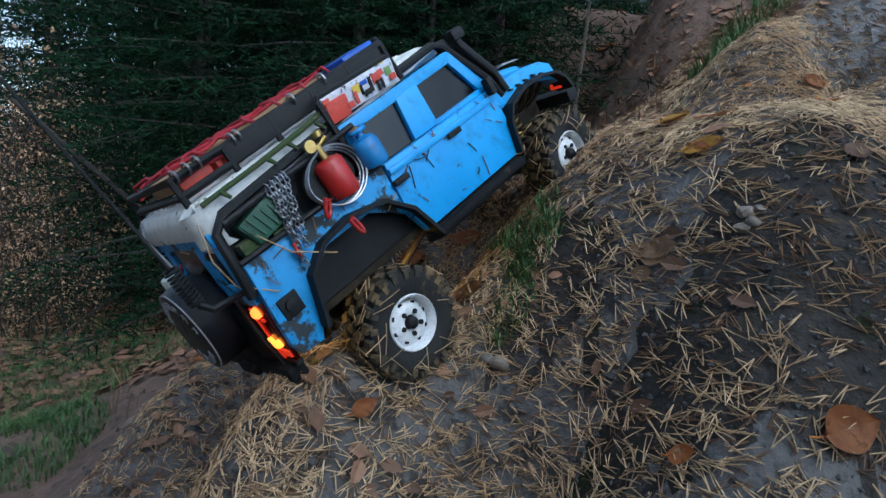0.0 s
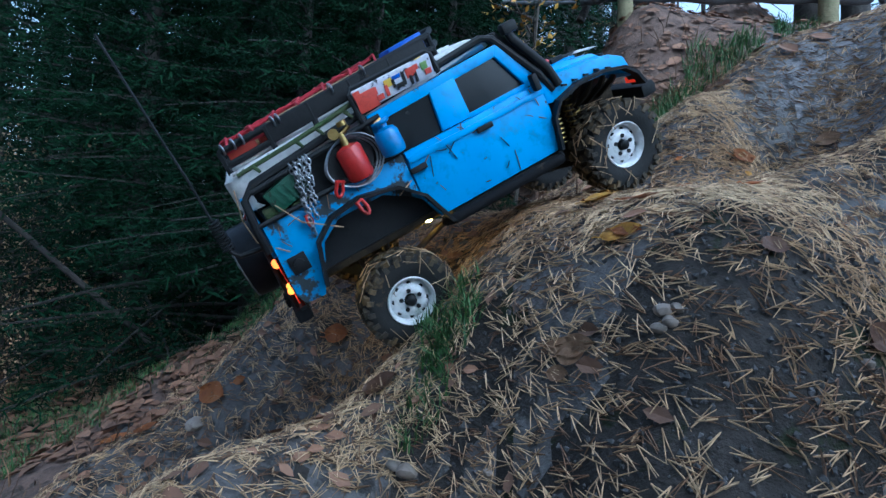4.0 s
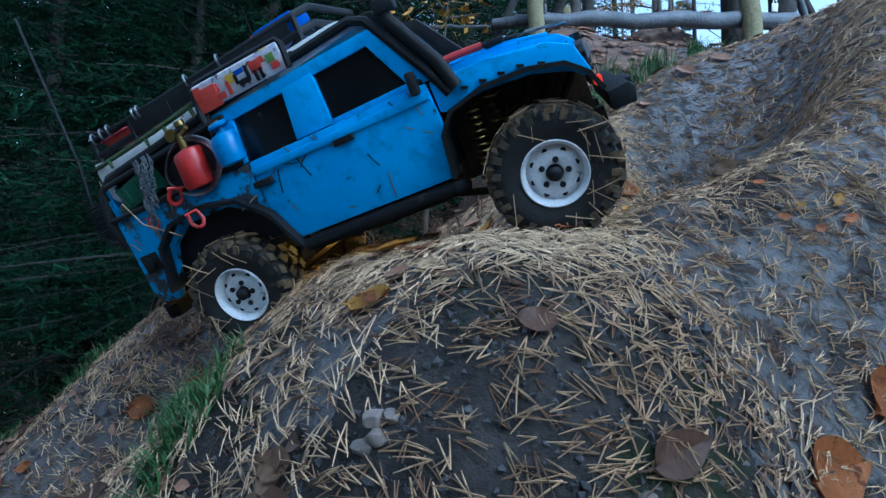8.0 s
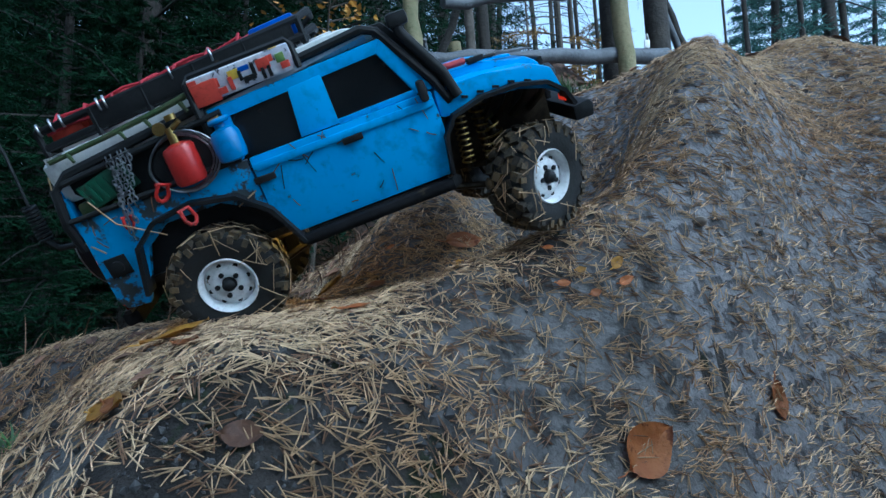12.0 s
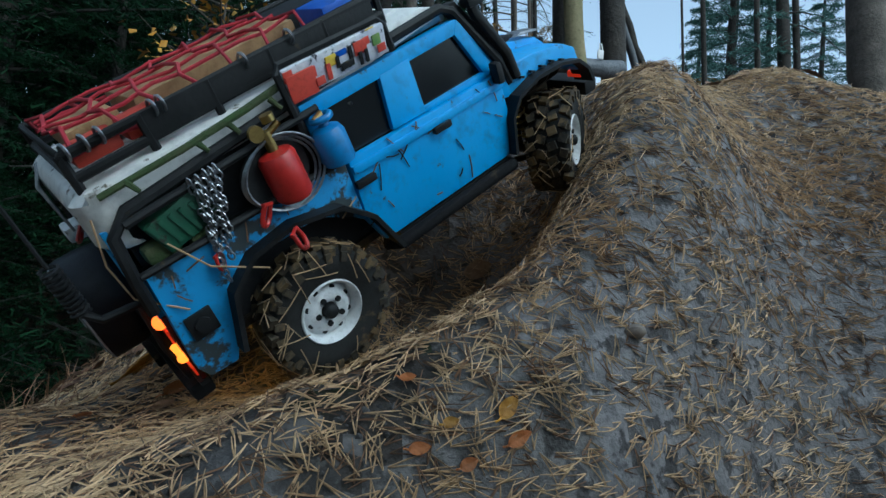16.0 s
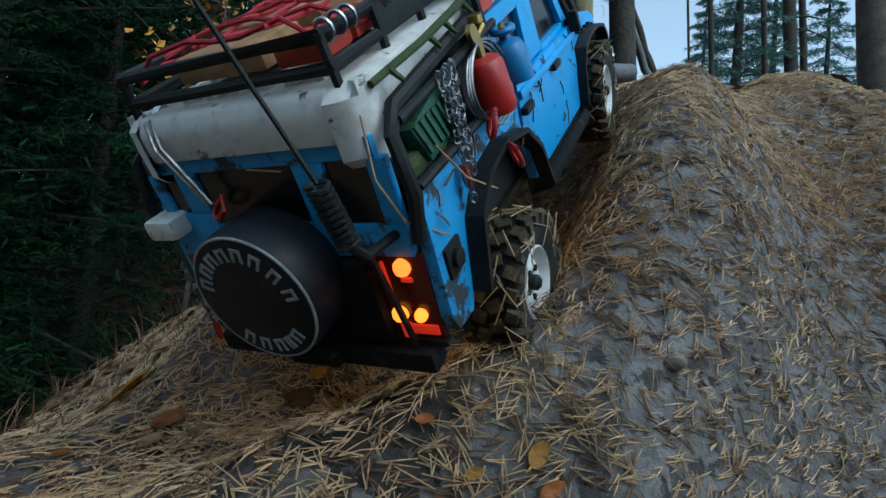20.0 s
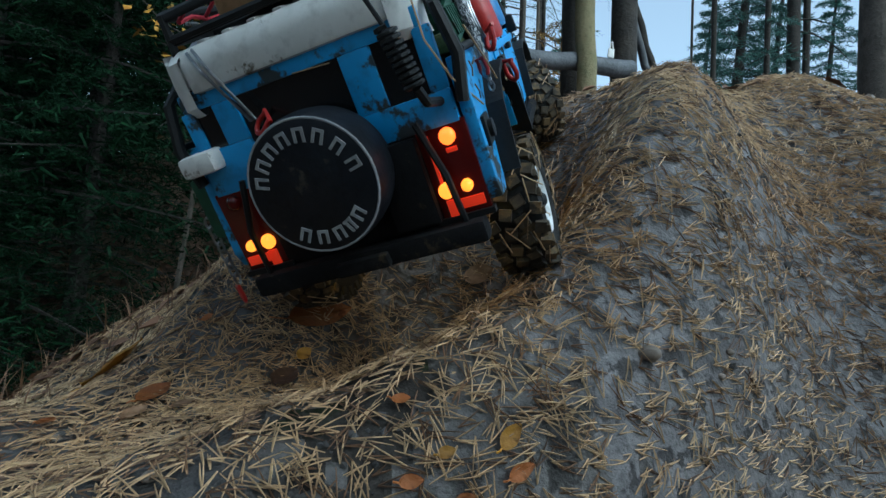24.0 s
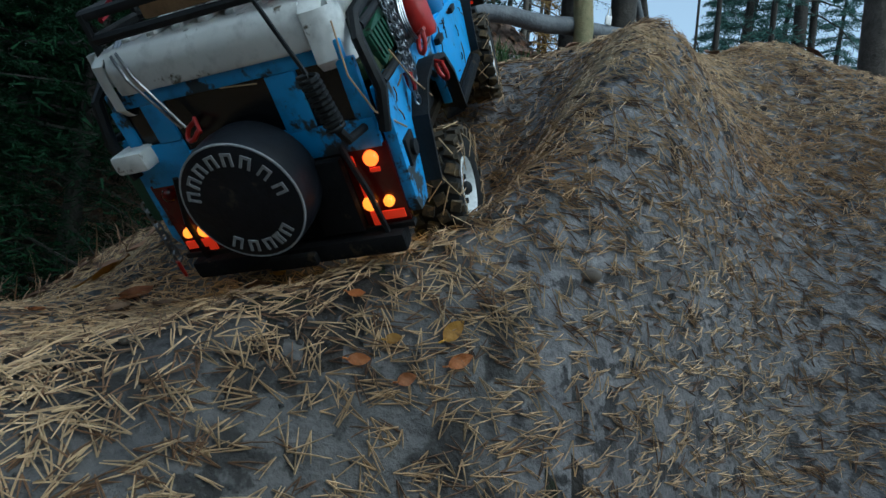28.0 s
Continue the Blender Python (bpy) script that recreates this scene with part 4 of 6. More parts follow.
# shovel on the bonnet
sv = part("shovel", tube(B(), [(0.103, -0.064, 0.1395), (0.112, -0.0625, 0.1395), (0.138, -0.058, 0.138)], 0.0035, 8), RED, car, "small shovel with red grip on the bonnet")
part("shaft", box(tube(B(), [(0.138, -0.058, 0.138), (0.172, -0.053, 0.133)], 0.002, 8), (0.14, -0.0635, 0.133), (0.158, -0.0525, 0.139), 0.0015), BLACK, sv)
part("blade", prism(B(), [(0.168, 0.132), (0.178, 0.1345), (0.203, 0.130), (0.212, 0.127), (0.203, 0.128), (0.178, 0.1325)], -0.062, -0.042, 0.0008), STEEL, sv, "grey steel blade")
part("rope_knot", tube(B(), [Vector((0.098, -0.04, 0.1415)) + Vector((0.006 * math.cos(t), 0.004 * math.sin(1.7 * t), 0.001 * math.sin(3 * t))) for t in [i * 0.4 for i in range(24)]], 0.0011, 5), PAPER_TAG, car, "knot of white string")
# coil-over dampers with brass-coloured springs in the front and rear arches
for x0, z0, x1, z1 in ((0.13, 0.108, 0.134, 0.03), (0.112, 0.1, 0.108, 0.035), (-0.195, 0.118, -0.178, 0.03)):
    for sd in (-1, 1):
        a, b = Vector((x0, sd * 0.078, z0)), Vector((x1, sd * 0.076, z1))
        dmp = part("damper", tube(B(), [a, b], 0.0032, 8), DARK_METAL, car, "oily damper rod")
        coil = [a.lerp(b, 0.08 + 0.84 * i / 90) + Vector((0.0068 * math.cos(i * 0.63), 0.0068 * math.sin(i * 0.63), 0)) for i in range(91)]
        part("spring", tube(B(), coil, 0.0011, 5), BRASS, dmp, "muddy brass-coloured coil spring")
# mud-caught needles on the doors and the tail
random.seed(5)
for i in range(34):
    x, z = random.uniform(-0.25, 0.08), random.uniform(0.05, 0.125)
    if x < -0.1 and z < 0.1:
        continue
    a, L = random.uniform(0, 6.3), random.uniform(0.003, 0.012)
    dx, dz = L * math.cos(a), L * math.sin(a)
    part("stuck_needle", tube(B(), [(x - dx, -0.1128, z - dz), (x, -0.1134 - 0.0004, z + 0.1 * dx), (x + dx, -0.1128, z + dz)], 0.0006, 4), STRAW_DARK if i % 3 else BLACK, car)
for p in (((-0.268, -0.1, 0.19), (-0.276, -0.098, 0.15), (-0.274, -0.104, 0.115), (-0.25, -0.114, 0.092)), ((-0.24, -0.118, 0.15), (-0.225, -0.121, 0.115), (-0.19, -0.122, 0.09)), ((-0.1, -0.114, 0.098), (-0.12, -0.118, 0.09)), ((-0.27, 0.0, 0.165), (-0.272, -0.03, 0.162))):
    part("stuck_straw", tube(B(), p, 0.0007, 5), STRAW, car, "straw stalk caught on the body")


# ---- wheels ----
tapering[0] = False


def make_wheel(s):
    drum = part("wheel", turned(B(), [(0.012, -s * 0.02), (0.024, -s * 0.019), (0.024, s * 0.001), (0.012, s * 0.004)], (0, 0, 0), "y", 20), DARK_METAL, car, "white steel wheel with a chunky muddy tyre")
    prof = [(0.028, -0.0185), (0.036, -0.0215), (0.045, -0.0225), (0.0505, -0.0205), (0.0525, -0.016), (0.053, 0), (0.0525, 0.016), (0.0505, 0.0205), (0.045, 0.0225), (0.036, 0.0215), (0.028, 0.0185)]
    part("tyre", turned(B(), prof, (0, 0, 0), "y", 44, False), RUBBER, drum, "black knobbly rubber tyre caked with mud")
    lug = B()
    for k in range(22):
        t = 2 * math.pi * k / 22
        for row, (y, dt, w) in enumerate(((-0.0175, 0.0, 0.0085), (-0.0058, 0.14, 0.0095), (0.0058, 0.0, 0.0095), (0.0175, 0.14, 0.0085))):
            r = 0.0538 if abs(y) < 0.01 else 0.0528
            m = Matrix.Rotation(-(t + dt), 4, "Y") @ Matrix.Translation((r, y, 0)) @ Matrix.Rotation(radians(18 if row % 2 else -18), 4, "X")
            bmesh.ops.create_cube(lug, size=1.0, matrix=m @ Matrix.Diagonal((0.0062, w, 0.0088, 1)))
        m = Matrix.Rotation(-(t + 0.07), 4, "Y")
        for y in (-0.0222, 0.0222):
            bmesh.ops.create_cube(lug, size=1.0, matrix=m @ Matrix.Translation((0.0485, y, 0)) @ Matrix.Diagonal((0.008, 0.003, 0.0055, 1)))
    part("tread", lug, TREAD, drum, "mud-caked tread blocks")
    rim = B()
    o = s
    pr = [(0.0235, o * 0.004), (0.0245, o * 0.0165), (0.0275, o * 0.0205), (0.0285, o * 0.0195), (0.028, o * 0.012), (0.0255, o * 0.002)]
    turned(rim, pr + pr[:1], (0, 0, 0), "y", 36, False)
    turned(rim, [(0.0245, o * 0.008), (0.0215, o * 0.0105), (0.0175, o * 0.0145), (0.012, o * 0.0155), (0.0075, o * 0.014), (0.0075, o * 0.01), (0.0245, o * 0.006), (0.0245, o * 0.008)], (0, 0, 0), "y", 36, False)
    part("rim", rim, RIM_WHITE, drum, "white steel rim with round holes")
    ho = B()
    for k in range(8):
        t = 2 * math.pi * k / 8
        turned(ho, [(0.0024, o * 0.0112), (0.0024, o * 0.0128)], (0.0195 * math.cos(t), 0, 0.0195 * math.sin(t)), "y", 10)
    for k in range(5):
        t = 2 * math.pi * (k + 0.5) / 5
        turned(ho, [(0.0026, o * 0.0146), (0.0026, o * 0.0168)], (0.0115 * math.cos(t), 0, 0.0115 * math.sin(t)), "y", 10)
    part("rim_hole_ring", ho, BLACK, drum, "dark round holes and nuts of the rim")
    part("hub", turned(B(), [(0.0062, o * 0.013), (0.0062, o * 0.019), (0.004, o * 0.0215), (0.002, o * 0.022)], (0, 0, 0), "y", 14), BLACK, drum, "black hub nut")
    st = B()
    for k in range(16):
        a, L = random.uniform(0, 6.3), random.uniform(0.006, 0.016)
        r0, t = random.uniform(0.033, 0.05), random.uniform(0, 6.3)
        c = Vector((r0 * math.cos(t), o * 0.0237, r0 * math.sin(t)))
        d = Vector((L * math.cos(a), 0.0, L * math.sin(a)))
        tube(st, [c - d, c + Vector((0, o * 0.0012, 0)), c + d], 0.00045, 4)
    for k in range(46):
        t, y = random.uniform(0, 6.3), random.uniform(-0.02, 0.02)
        c = Vector((0.0578 * math.cos(t), y, 0.0578 * math.sin(t)))
        d = Vector((-math.sin(t), random.uniform(-1.5, 1.5), math.cos(t))).normalized() * random.uniform(0.006, 0.014)
        tube(st, [c - d * 0.9, c, c + d * 0.9], 0.0005, 4)
    tagged(part("stuck_straw", st, STRAW, drum, "straw pressed into the mud"), kind="stuff")
    return drum


wheels = {(ax, s): make_wheel(s) for ax in (-1, 1) for s in (-1, 1)}
for (ax, s), w in wheels.items():
    w.matrix_local = pose(ax * 0.162, s * 0.098, 0.0)


# ---- the wood behind: rail fence, trunks, spruces ----
def grow(name, verts, faces, material, parent=None, label=""):
    me = bpy.data.meshes.new(name)
    me.from_pydata(verts, [], faces)
    me.materials.append(material)
    ob = new(name, me)
    ob.parent = parent
    return tagged(ob, label)


def log_points(a, b, n=10, wave=0.012, seed=0):
    a, b = Vector(a), Vector(b)
    return [a.lerp(b, i / n) + wave * Vector((noise.noise((i * 0.6, seed, 0)), noise.noise((i * 0.6, seed, 4)), noise.noise((i * 0.6, seed, 8)))) for i in range(n + 1)]


def log(bm, a, b, r, seg=14, r_end=None, wave=0.012, seed=0, n=12):
    tube(bm, log_points(a, b, n, wave, seed), r, seg, r_end=r_end)
    for v in bm.verts:
        v.co += 0.06 * r * Vector((noise.noise(v.co * 25), noise.noise(v.co * 25 + Vector((9, 0, 0))), 0))
    return bm


fence = tagged(new("rail_fence"), "weathered log rail fence on top of the bank", "fence")
UP = Vector((-0.13, 0.0, 1.0))
FL, FR = Vector((0.463, 1.618, 1.20)), Vector((1.178, 1.842, 1.355))
for p, h, r, lab in ((FL, 0.32, 0.021, "mossy upright fence post"), (FR, 0.55, 0.0285, "pale green upright fence post")):
    part("post", log(B(), p - UP * 0.25, p + UP * h, r, seed=h * 10), POST_WOOD, fence, lab)
part("post", log(B(), (0.663, 2.0, 1.0), (0.615, 2.0, 1.49), 0.023, seed=7), POST_WOOD, fence)
part("rail", log(B(), (0.470, 1.653, 1.286), (1.362, 1.933, 1.488), 0.0195, r_end=0.028, wave=0.014, seed=3), RAIL_WOOD, fence, "wet grey log rail")
part("rail_stub", log(B(), (0.486, 1.652, 1.29), (0.474, 1.63, 1.335), 0.009, 8, r_end=0.006, seed=9, n=4), RAIL_WOOD, fence)
part("rail", log(B(), (0.53, 1.672, 1.463), (1.34, 1.925, 1.742), 0.0165, r_end=0.022, wave=0.014, seed=5), RAIL_WOOD, fence, "wet grey log rail")
part("rail", log(B(), (0.40, 1.632, 1.476), (1.2, 1.92, 1.78), 0.0165, wave=0.014, seed=6), RAIL_WOOD, fence, "wet grey log rail")
part("rail", log(B(), (0.352, 1.70, 1.281), (0.452, 1.66, 1.289), 0.0155, wave=0.008, seed=8), RAIL_WOOD, fence, "wet grey log rail")
part("rail", log(B(), (0.12, 1.72, 1.262), (0.345, 1.722, 1.284), 0.007, 8, r_end=0.005, wave=0.008, seed=18), RAIL_WOOD, fence, "thin pale stick rail")
part("brace", log(B(), (0.362, 1.725, 1.23), (0.49, 1.76, 1.60), 0.0125, seed=11), BARK_DARK, fence, "slanting dark brace pole")
part("brace", log(B(), (0.53, 1.782, 1.31), (0.62, 1.80, 1.60), 0.0125, seed=12), BARK_DARK, fence, "slanting dark brace pole")
part("brace", log(B(), (1.56, 2.11, 1.52), (1.30, 2.04, 1.92), 0.0135, seed=13), RAIL_WOOD, fence, "slanting brace pole")
part("brace", log(B(), (1.60, 2.135, 1.52), (1.345, 2.065, 1.93), 0.0165, seed=14), BARK_DARK, fence, "slanting brace pole")
tg = Vector((1.258, 1.872, 1.497))
tag_bm = box(B(), tg + Vector((-0.010, -0.003, -0.016)), tg + Vector((0.010, 0.003, 0.012)), 0.002)
tube(tag_bm, [tg + Vector((-0.005, 0, 0.012)), tg + Vector((-0.003, 0.004, 0.034)), tg + Vector((0.003, 0.004, 0.036)), tg + Vector((0.006, 0, 0.012))], 0.002, 6)
part("tag", tag_bm, PAPER_TAG, fence, "small white plastic tag")


def trunk_tree(name, x, y, r, h, lean=(0, 0), bark=None, twigs=40, needles=None, label="", seed=0, low=1.0, reach=0.9, droop=0.35):
    """A tall trunk with thin side limbs and sparse sprays of needles."""
    rnd = random.Random(seed)
    z0 = ground_height(x, y) - 0.15
    t = tagged(new(name), label, "tree", "trees of the wood")
    t.location = (x, y, z0)
    top = Vector((lean[0] * h, lean[1] * h, h))
    bm = log(B(), (0, 0, 0), top, r, 14, r_end=r * 0.45, wave=r * 0.5, seed=seed, n=16)
    for v in bm.verts:
        if v.co.z < 0.3:
            v.co.x *= 1 + 0.5 * (0.3 - v.co.z)
            v.co.y *= 1 + 0.5 * (0.3 - v.co.z)
    part("trunk", bm, bark or BARK, t)
    lb, vs, fs = B(), [], []
    for i in range(twigs):
        z = low + (h - low) * rnd.random() ** 1.3
        a, L = rnd.uniform(0, 6.283), reach * rnd.uniform(0.4, 1.0)
        p0 = top * (z / h)
        out = Vector((math.cos(a), math.sin(a), 0))
        pts = [p0 + out * (L * u) + Vector((0, 0, -droop * L * u * u + 0.12 * L * u)) for u in (0, 0.3, 0.6, 1.0)]
        tube(lb, pts, r * 0.10 + 0.004, 5, r_end=0.002)
        if needles:
            spray(vs, fs, pts, rnd, L, 16, 10, 0.028)
    if twigs:
        tagged(part("limb", lb, bark or BARK, t), kind="stuff")
    if needles and vs:
        tagged(grow("crown", vs, fs, needles, t), kind="stuff")
    return t


def spray(vs, fs, pts, rnd, L, twigs, per, size):
    """Side twigs with needles along a limb, as thin three-cornered blades."""
    seg = len(pts) - 1
    for k in range(twigs):
        u = 0.18 + 0.82 * k / twigs
        i = min(seg - 1, int(u * seg))
        f = u * seg - i
        p = pts[i].lerp(pts[i + 1], f)
        d = (pts[i + 1] - pts[i]).normalized()
        side = d.cross(Vector((0, 0, 1))).normalized() * (1 if k % 2 else -1)
        tl = L * (0.42 * (1.05 - u) + 0.08) * rnd.uniform(0.7, 1.2)
        way = (d * 0.75 + side * 0.9 + Vector((0, 0, rnd.uniform(-0.35, 0.05)))).normalized()
        n = max(4, int(per * tl / (0.3 * L) + 3))
        for j in range(n):
            q = p + way * (tl * (j + 0.5) / n) + Vector((0, 0, -0.25 * tl * ((j + 0.5) / n) ** 2))
            nd = (way * 0.7 + Vector((rnd.uniform(-1, 1), rnd.uniform(-1, 1), rnd.uniform(-0.7, 0.8)))).normalized()
            w = nd.cross(Vector((rnd.uniform(-1, 1), rnd.uniform(-1, 1), rnd.uniform(-1, 1)))).normalized()
            s = size * rnd.uniform(0.7, 1.4)
            b = len(vs)
            vs.extend([q - w * s * 0.09, q + w * s * 0.09, q + nd * s + w * s * 0.03, q + nd * s - w * s * 0.03])
            fs.append((b, b + 1, b + 2, b + 3))


def spruce(name, h, spread, seed, branches=110, base=0.05, size=0.026, twigs=26, per=13, leaf=None, label="dark green spruce with drooping needle branches to the ground"):
    rnd = random.Random(seed)
    t = tagged(new(name), label, "tree", "spruces and firs of the wood")
    part("trunk", log(B(), (0, 0, -0.2), (0, 0, h), 0.02 * h, 10, r_end=0.005, seed=seed), BARK_DARK, t)
    lb, vs, fs = B(), [], []
    for i in range(branches):
        z = base + (h - base) * (i / branches) ** 1.25
        L = spread * (1.02 - z / h) * rnd.uniform(0.75, 1.15) + 0.08
        a = i * 2.4 + rnd.uniform(-0.4, 0.4)
        out = Vector((math.cos(a), math.sin(a), 0))
        dr = rnd.uniform(0.18, 0.42)
        pts = [Vector((0, 0, z)) + out * (L * u) + Vector((0, 0, L * (0.12 * u - dr * u * u + 0.10 * u ** 3))) for u in (0, 0.25, 0.5, 0.75, 1.0)]
        tube(lb, pts, 0.004 + 0.004 * L, 4, r_end=0.0015)
        spray(vs, fs, pts, rnd, L, twigs, per, size)
    tagged(part("limb", lb, BARK_DARK, t), kind="stuff")
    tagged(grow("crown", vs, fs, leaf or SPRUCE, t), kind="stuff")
    return t


def place(thing, x, y, turn, k, sink=0.05):
    thing.matrix_basis = Matrix.Translation((x, y, ground_height(x, y) - sink)) @ Matrix.Rotation(radians(turn), 4, "Z") @ Matrix.Diagonal((k, k, k, 1))
    return thing


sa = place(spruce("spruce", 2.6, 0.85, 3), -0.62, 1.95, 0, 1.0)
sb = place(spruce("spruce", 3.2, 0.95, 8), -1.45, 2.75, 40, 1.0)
# the last two, at negative y, are unseen spruces added to block sky light
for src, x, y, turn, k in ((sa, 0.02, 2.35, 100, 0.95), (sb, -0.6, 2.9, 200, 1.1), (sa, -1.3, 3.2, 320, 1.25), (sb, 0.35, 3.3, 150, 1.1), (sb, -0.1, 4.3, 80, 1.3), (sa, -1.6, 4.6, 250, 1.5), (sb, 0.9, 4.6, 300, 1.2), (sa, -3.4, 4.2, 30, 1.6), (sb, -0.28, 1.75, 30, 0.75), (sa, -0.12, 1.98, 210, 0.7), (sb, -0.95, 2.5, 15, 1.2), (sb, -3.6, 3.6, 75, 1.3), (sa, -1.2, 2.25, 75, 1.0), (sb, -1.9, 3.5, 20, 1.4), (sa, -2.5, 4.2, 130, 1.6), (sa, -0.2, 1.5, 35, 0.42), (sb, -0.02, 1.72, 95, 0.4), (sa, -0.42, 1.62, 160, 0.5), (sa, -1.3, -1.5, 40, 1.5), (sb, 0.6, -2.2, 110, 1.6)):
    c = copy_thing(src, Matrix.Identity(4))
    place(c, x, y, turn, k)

# near trunks by the fence and the thick one at the crest
trunk_tree("pine_tree", 1.243, 2.0, 0.043, 7, (-0.1, 0.0), BARK_DARK, 10, None, "dark straight pine trunk behind the fence", 21, low=3)
trunk_tree("pine_tree", 1.468, 2.08, 0.046, 7, (-0.1, 0.0), BARK_DARK, 10, None, "dark straight pine trunk behind the fence", 22, low=3)
for x, y, r, bark, sd in ((0.785, 2.3, 0.02, BARK, 23), (0.864, 2.4, 0.026, BARK_DARK, 24), (1.463, 3.6, 0.008, BARK, 26), (1.63, 3.5, 0.016, BARK_DARK, 27), (2.065, 4.2, 0.018, BARK_DARK, 28), (2.133, 4.0, 0.016, BARK_DARK, 29), (1.527, 3.2, 0.014, BARK, 30), (1.775, 3.6, 0.012, BARK, 31)):
    trunk_tree("pine_tree", x, y, r, 6, (-0.1, 0.0), bark, 14, LARCH if sd in (26, 27, 29, 31) else None, "slim trunk in the wood behind the fence", sd, low=0.9, reach=0.5)
trunk_tree("pine_tree", 3.27, 2.6, 0.095, 8, (-0.1, 0.02), BARK, 22, PINE_HAZED, "thick rough grey trunk at the crest", 25, low=1.2, reach=0.8)
# dark trunks standing against the sky beyond the crest
for x, y, r, sd in ((3.4, 3.5, 0.021, 32), (4.015, 3.9, 0.054, 33), (4.135, 3.9, 0.030, 34), (2.66, 3.1, 0.016, 35), (3.039, 3.8, 0.010, 36)):
    trunk_tree("pine_tree", x, y, r, 8, (-0.1, 0.0), BARK_DARK, 16, PINE_HAZED if sd != 35 else LARCH, "dark straight trunk against the sky beyond the crest", sd, low=1.0, reach=0.55, droop=0.5)
for x, y, r, sd in ((1.7, 5.4, 0.05, 37), (0.9, 6.2, 0.07, 39), (-0.4, 6.0, 0.08, 40), (-1.8, 6.6, 0.09, 41), (-3.6, 6.4, 0.1, 42)):
    trunk_tree("pine_tree", x, y, r, 9, (-0.1, 0.0), BARK_DARK, 34, PINE_HAZED if sd % 2 else LARCH, "dark slender pine trunk in the wood", sd, low=0.9, reach=1.1)
fa = place(spruce("spruce", 6.0, 1.7, 14, 90, 0.4, 0.07, 16, 9), 2.3, 8.6, 0, 1.0)
# (-2.4, -2.2) to (-3.4, 0.2): out of view, added to shade the bank
for x, y, turn, k in ((1.0, 8.0, 160, 1.1), (-0.8, 7.6, 20, 1.2), (-2.8, 8.6, 300, 1.3), (-4.6, 6.4, 130, 1.2), (-6.0, 9.0, 80, 1.5), (0.4, 11.0, 10, 1.6), (-3, 12, 250, 1.8), (-1.8, 5.6, 66, 1.1), (-3.2, 5.2, 200, 1.2), (-5, -6, 0, 1.5), (4, -7, 60, 1.6), (-2.4, -2.2, 20, 1.2), (-0.6, -3.6, 140, 1.3), (2.0, -4.0, 260, 1.3), (-3.4, 0.2, 310, 1.2), (-8, 1, 90, 1.5), (9, 0, 180, 1.5)):
    place(copy_thing(fa, Matrix.Identity(4)), x, y, turn, k)

# slender trunks, and firs with painted-in haze, against the open sky beyond the crest
rnd = random.Random(91)
for az, far, r in ((22.5, 7.0, 0.03), (18.5, 9.0, 0.05), (12.5, 7.2, 0.05), (9.0, 9.0, 0.07), (20.5, 11.0, 0.06), (6.0, 7.5, 0.06), (3.0, 10.0, 0.08)):
    a = radians(az)
    trunk_tree("pine_tree", 0.45 + far * math.sin(a), 0.3 + far * math.cos(a), r, 10, (-0.1 + rnd.uniform(-0.01, 0.01), 0.0), BARK_DARK, 26, PINE_HAZED if rnd.random() < 0.6 else LARCH, "dark slender trunk in the open wood", int(az * 10), low=1.6, reach=1.3)
fir = spruce("fir_tree", 4.2, 0.95, 44, 120, 0.2, 0.04, 20, 10, PINE_HAZED, "blue-green fir with painted-in haze beyond the crest")
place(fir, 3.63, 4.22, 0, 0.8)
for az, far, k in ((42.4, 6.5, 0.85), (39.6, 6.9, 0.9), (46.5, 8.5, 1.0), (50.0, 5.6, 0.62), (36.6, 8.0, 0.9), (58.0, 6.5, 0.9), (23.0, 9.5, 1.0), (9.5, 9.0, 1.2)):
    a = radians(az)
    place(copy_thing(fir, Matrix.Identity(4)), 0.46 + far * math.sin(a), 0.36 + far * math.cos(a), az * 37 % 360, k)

# young beech with its last golden leaves beside the fence
sap = tagged(new("beech_sapling"), "young beech with sparse golden and orange leaves", "tree")
sap.location = (0.2, 1.6, ground_height(0.2, 1.6) - 0.02)
rnd = random.Random(77)
st, tw, vs, fs = B(), B(), [], []
for i in range(14):
    a, z, L = rnd.uniform(0, 6.28), rnd.uniform(0.55, 0.85), rnd.uniform(0.08, 0.2)
    pts = [Vector((0.02 * z, 0, z)) + Vector((math.cos(a), math.sin(a), 0.45)) * (L * u) for u in (0, 0.5, 1)]
    tube(tw, pts, 0.003, 5, r_end=0.001)
    for k in range(18):
        u = rnd.uniform(0.25, 1)
        p = pts[0].lerp(pts[2], u) + Vector((rnd.uniform(-1, 1), rnd.uniform(-1, 1), rnd.uniform(-1, 0.6))) * 0.05
        d = Vector((rnd.uniform(-1, 1), rnd.uniform(-1, 1), rnd.uniform(-0.8, 0.2))).normalized()
        w = d.cross(Vector((rnd.uniform(-1, 1), rnd.uniform(-1, 1), 1))).normalized()
        n = d.cross(w)
        s = rnd.uniform(0.014, 0.026)
        b = len(vs)
        vs.extend([p, p + d * s * 0.5 + w * s * 0.33 + n * s * 0.08, p + d * s, p + d * s * 0.5 - w * s * 0.33 + n * s * 0.08])
        fs.extend([(b, b + 1, b + 2), (b, b + 2, b + 3)])
tube(st, [(0, 0, -0.05), (0.015, 0, 0.4), (0.02, 0, 0.95)], 0.007, 6, r_end=0.002)
part("stem", st, BARK, sap)
tagged(part("twig", tw, BARK, sap), kind="stuff")
tagged(grow("crown", vs, fs, GOLD_LEAVES, sap), kind="stuff")


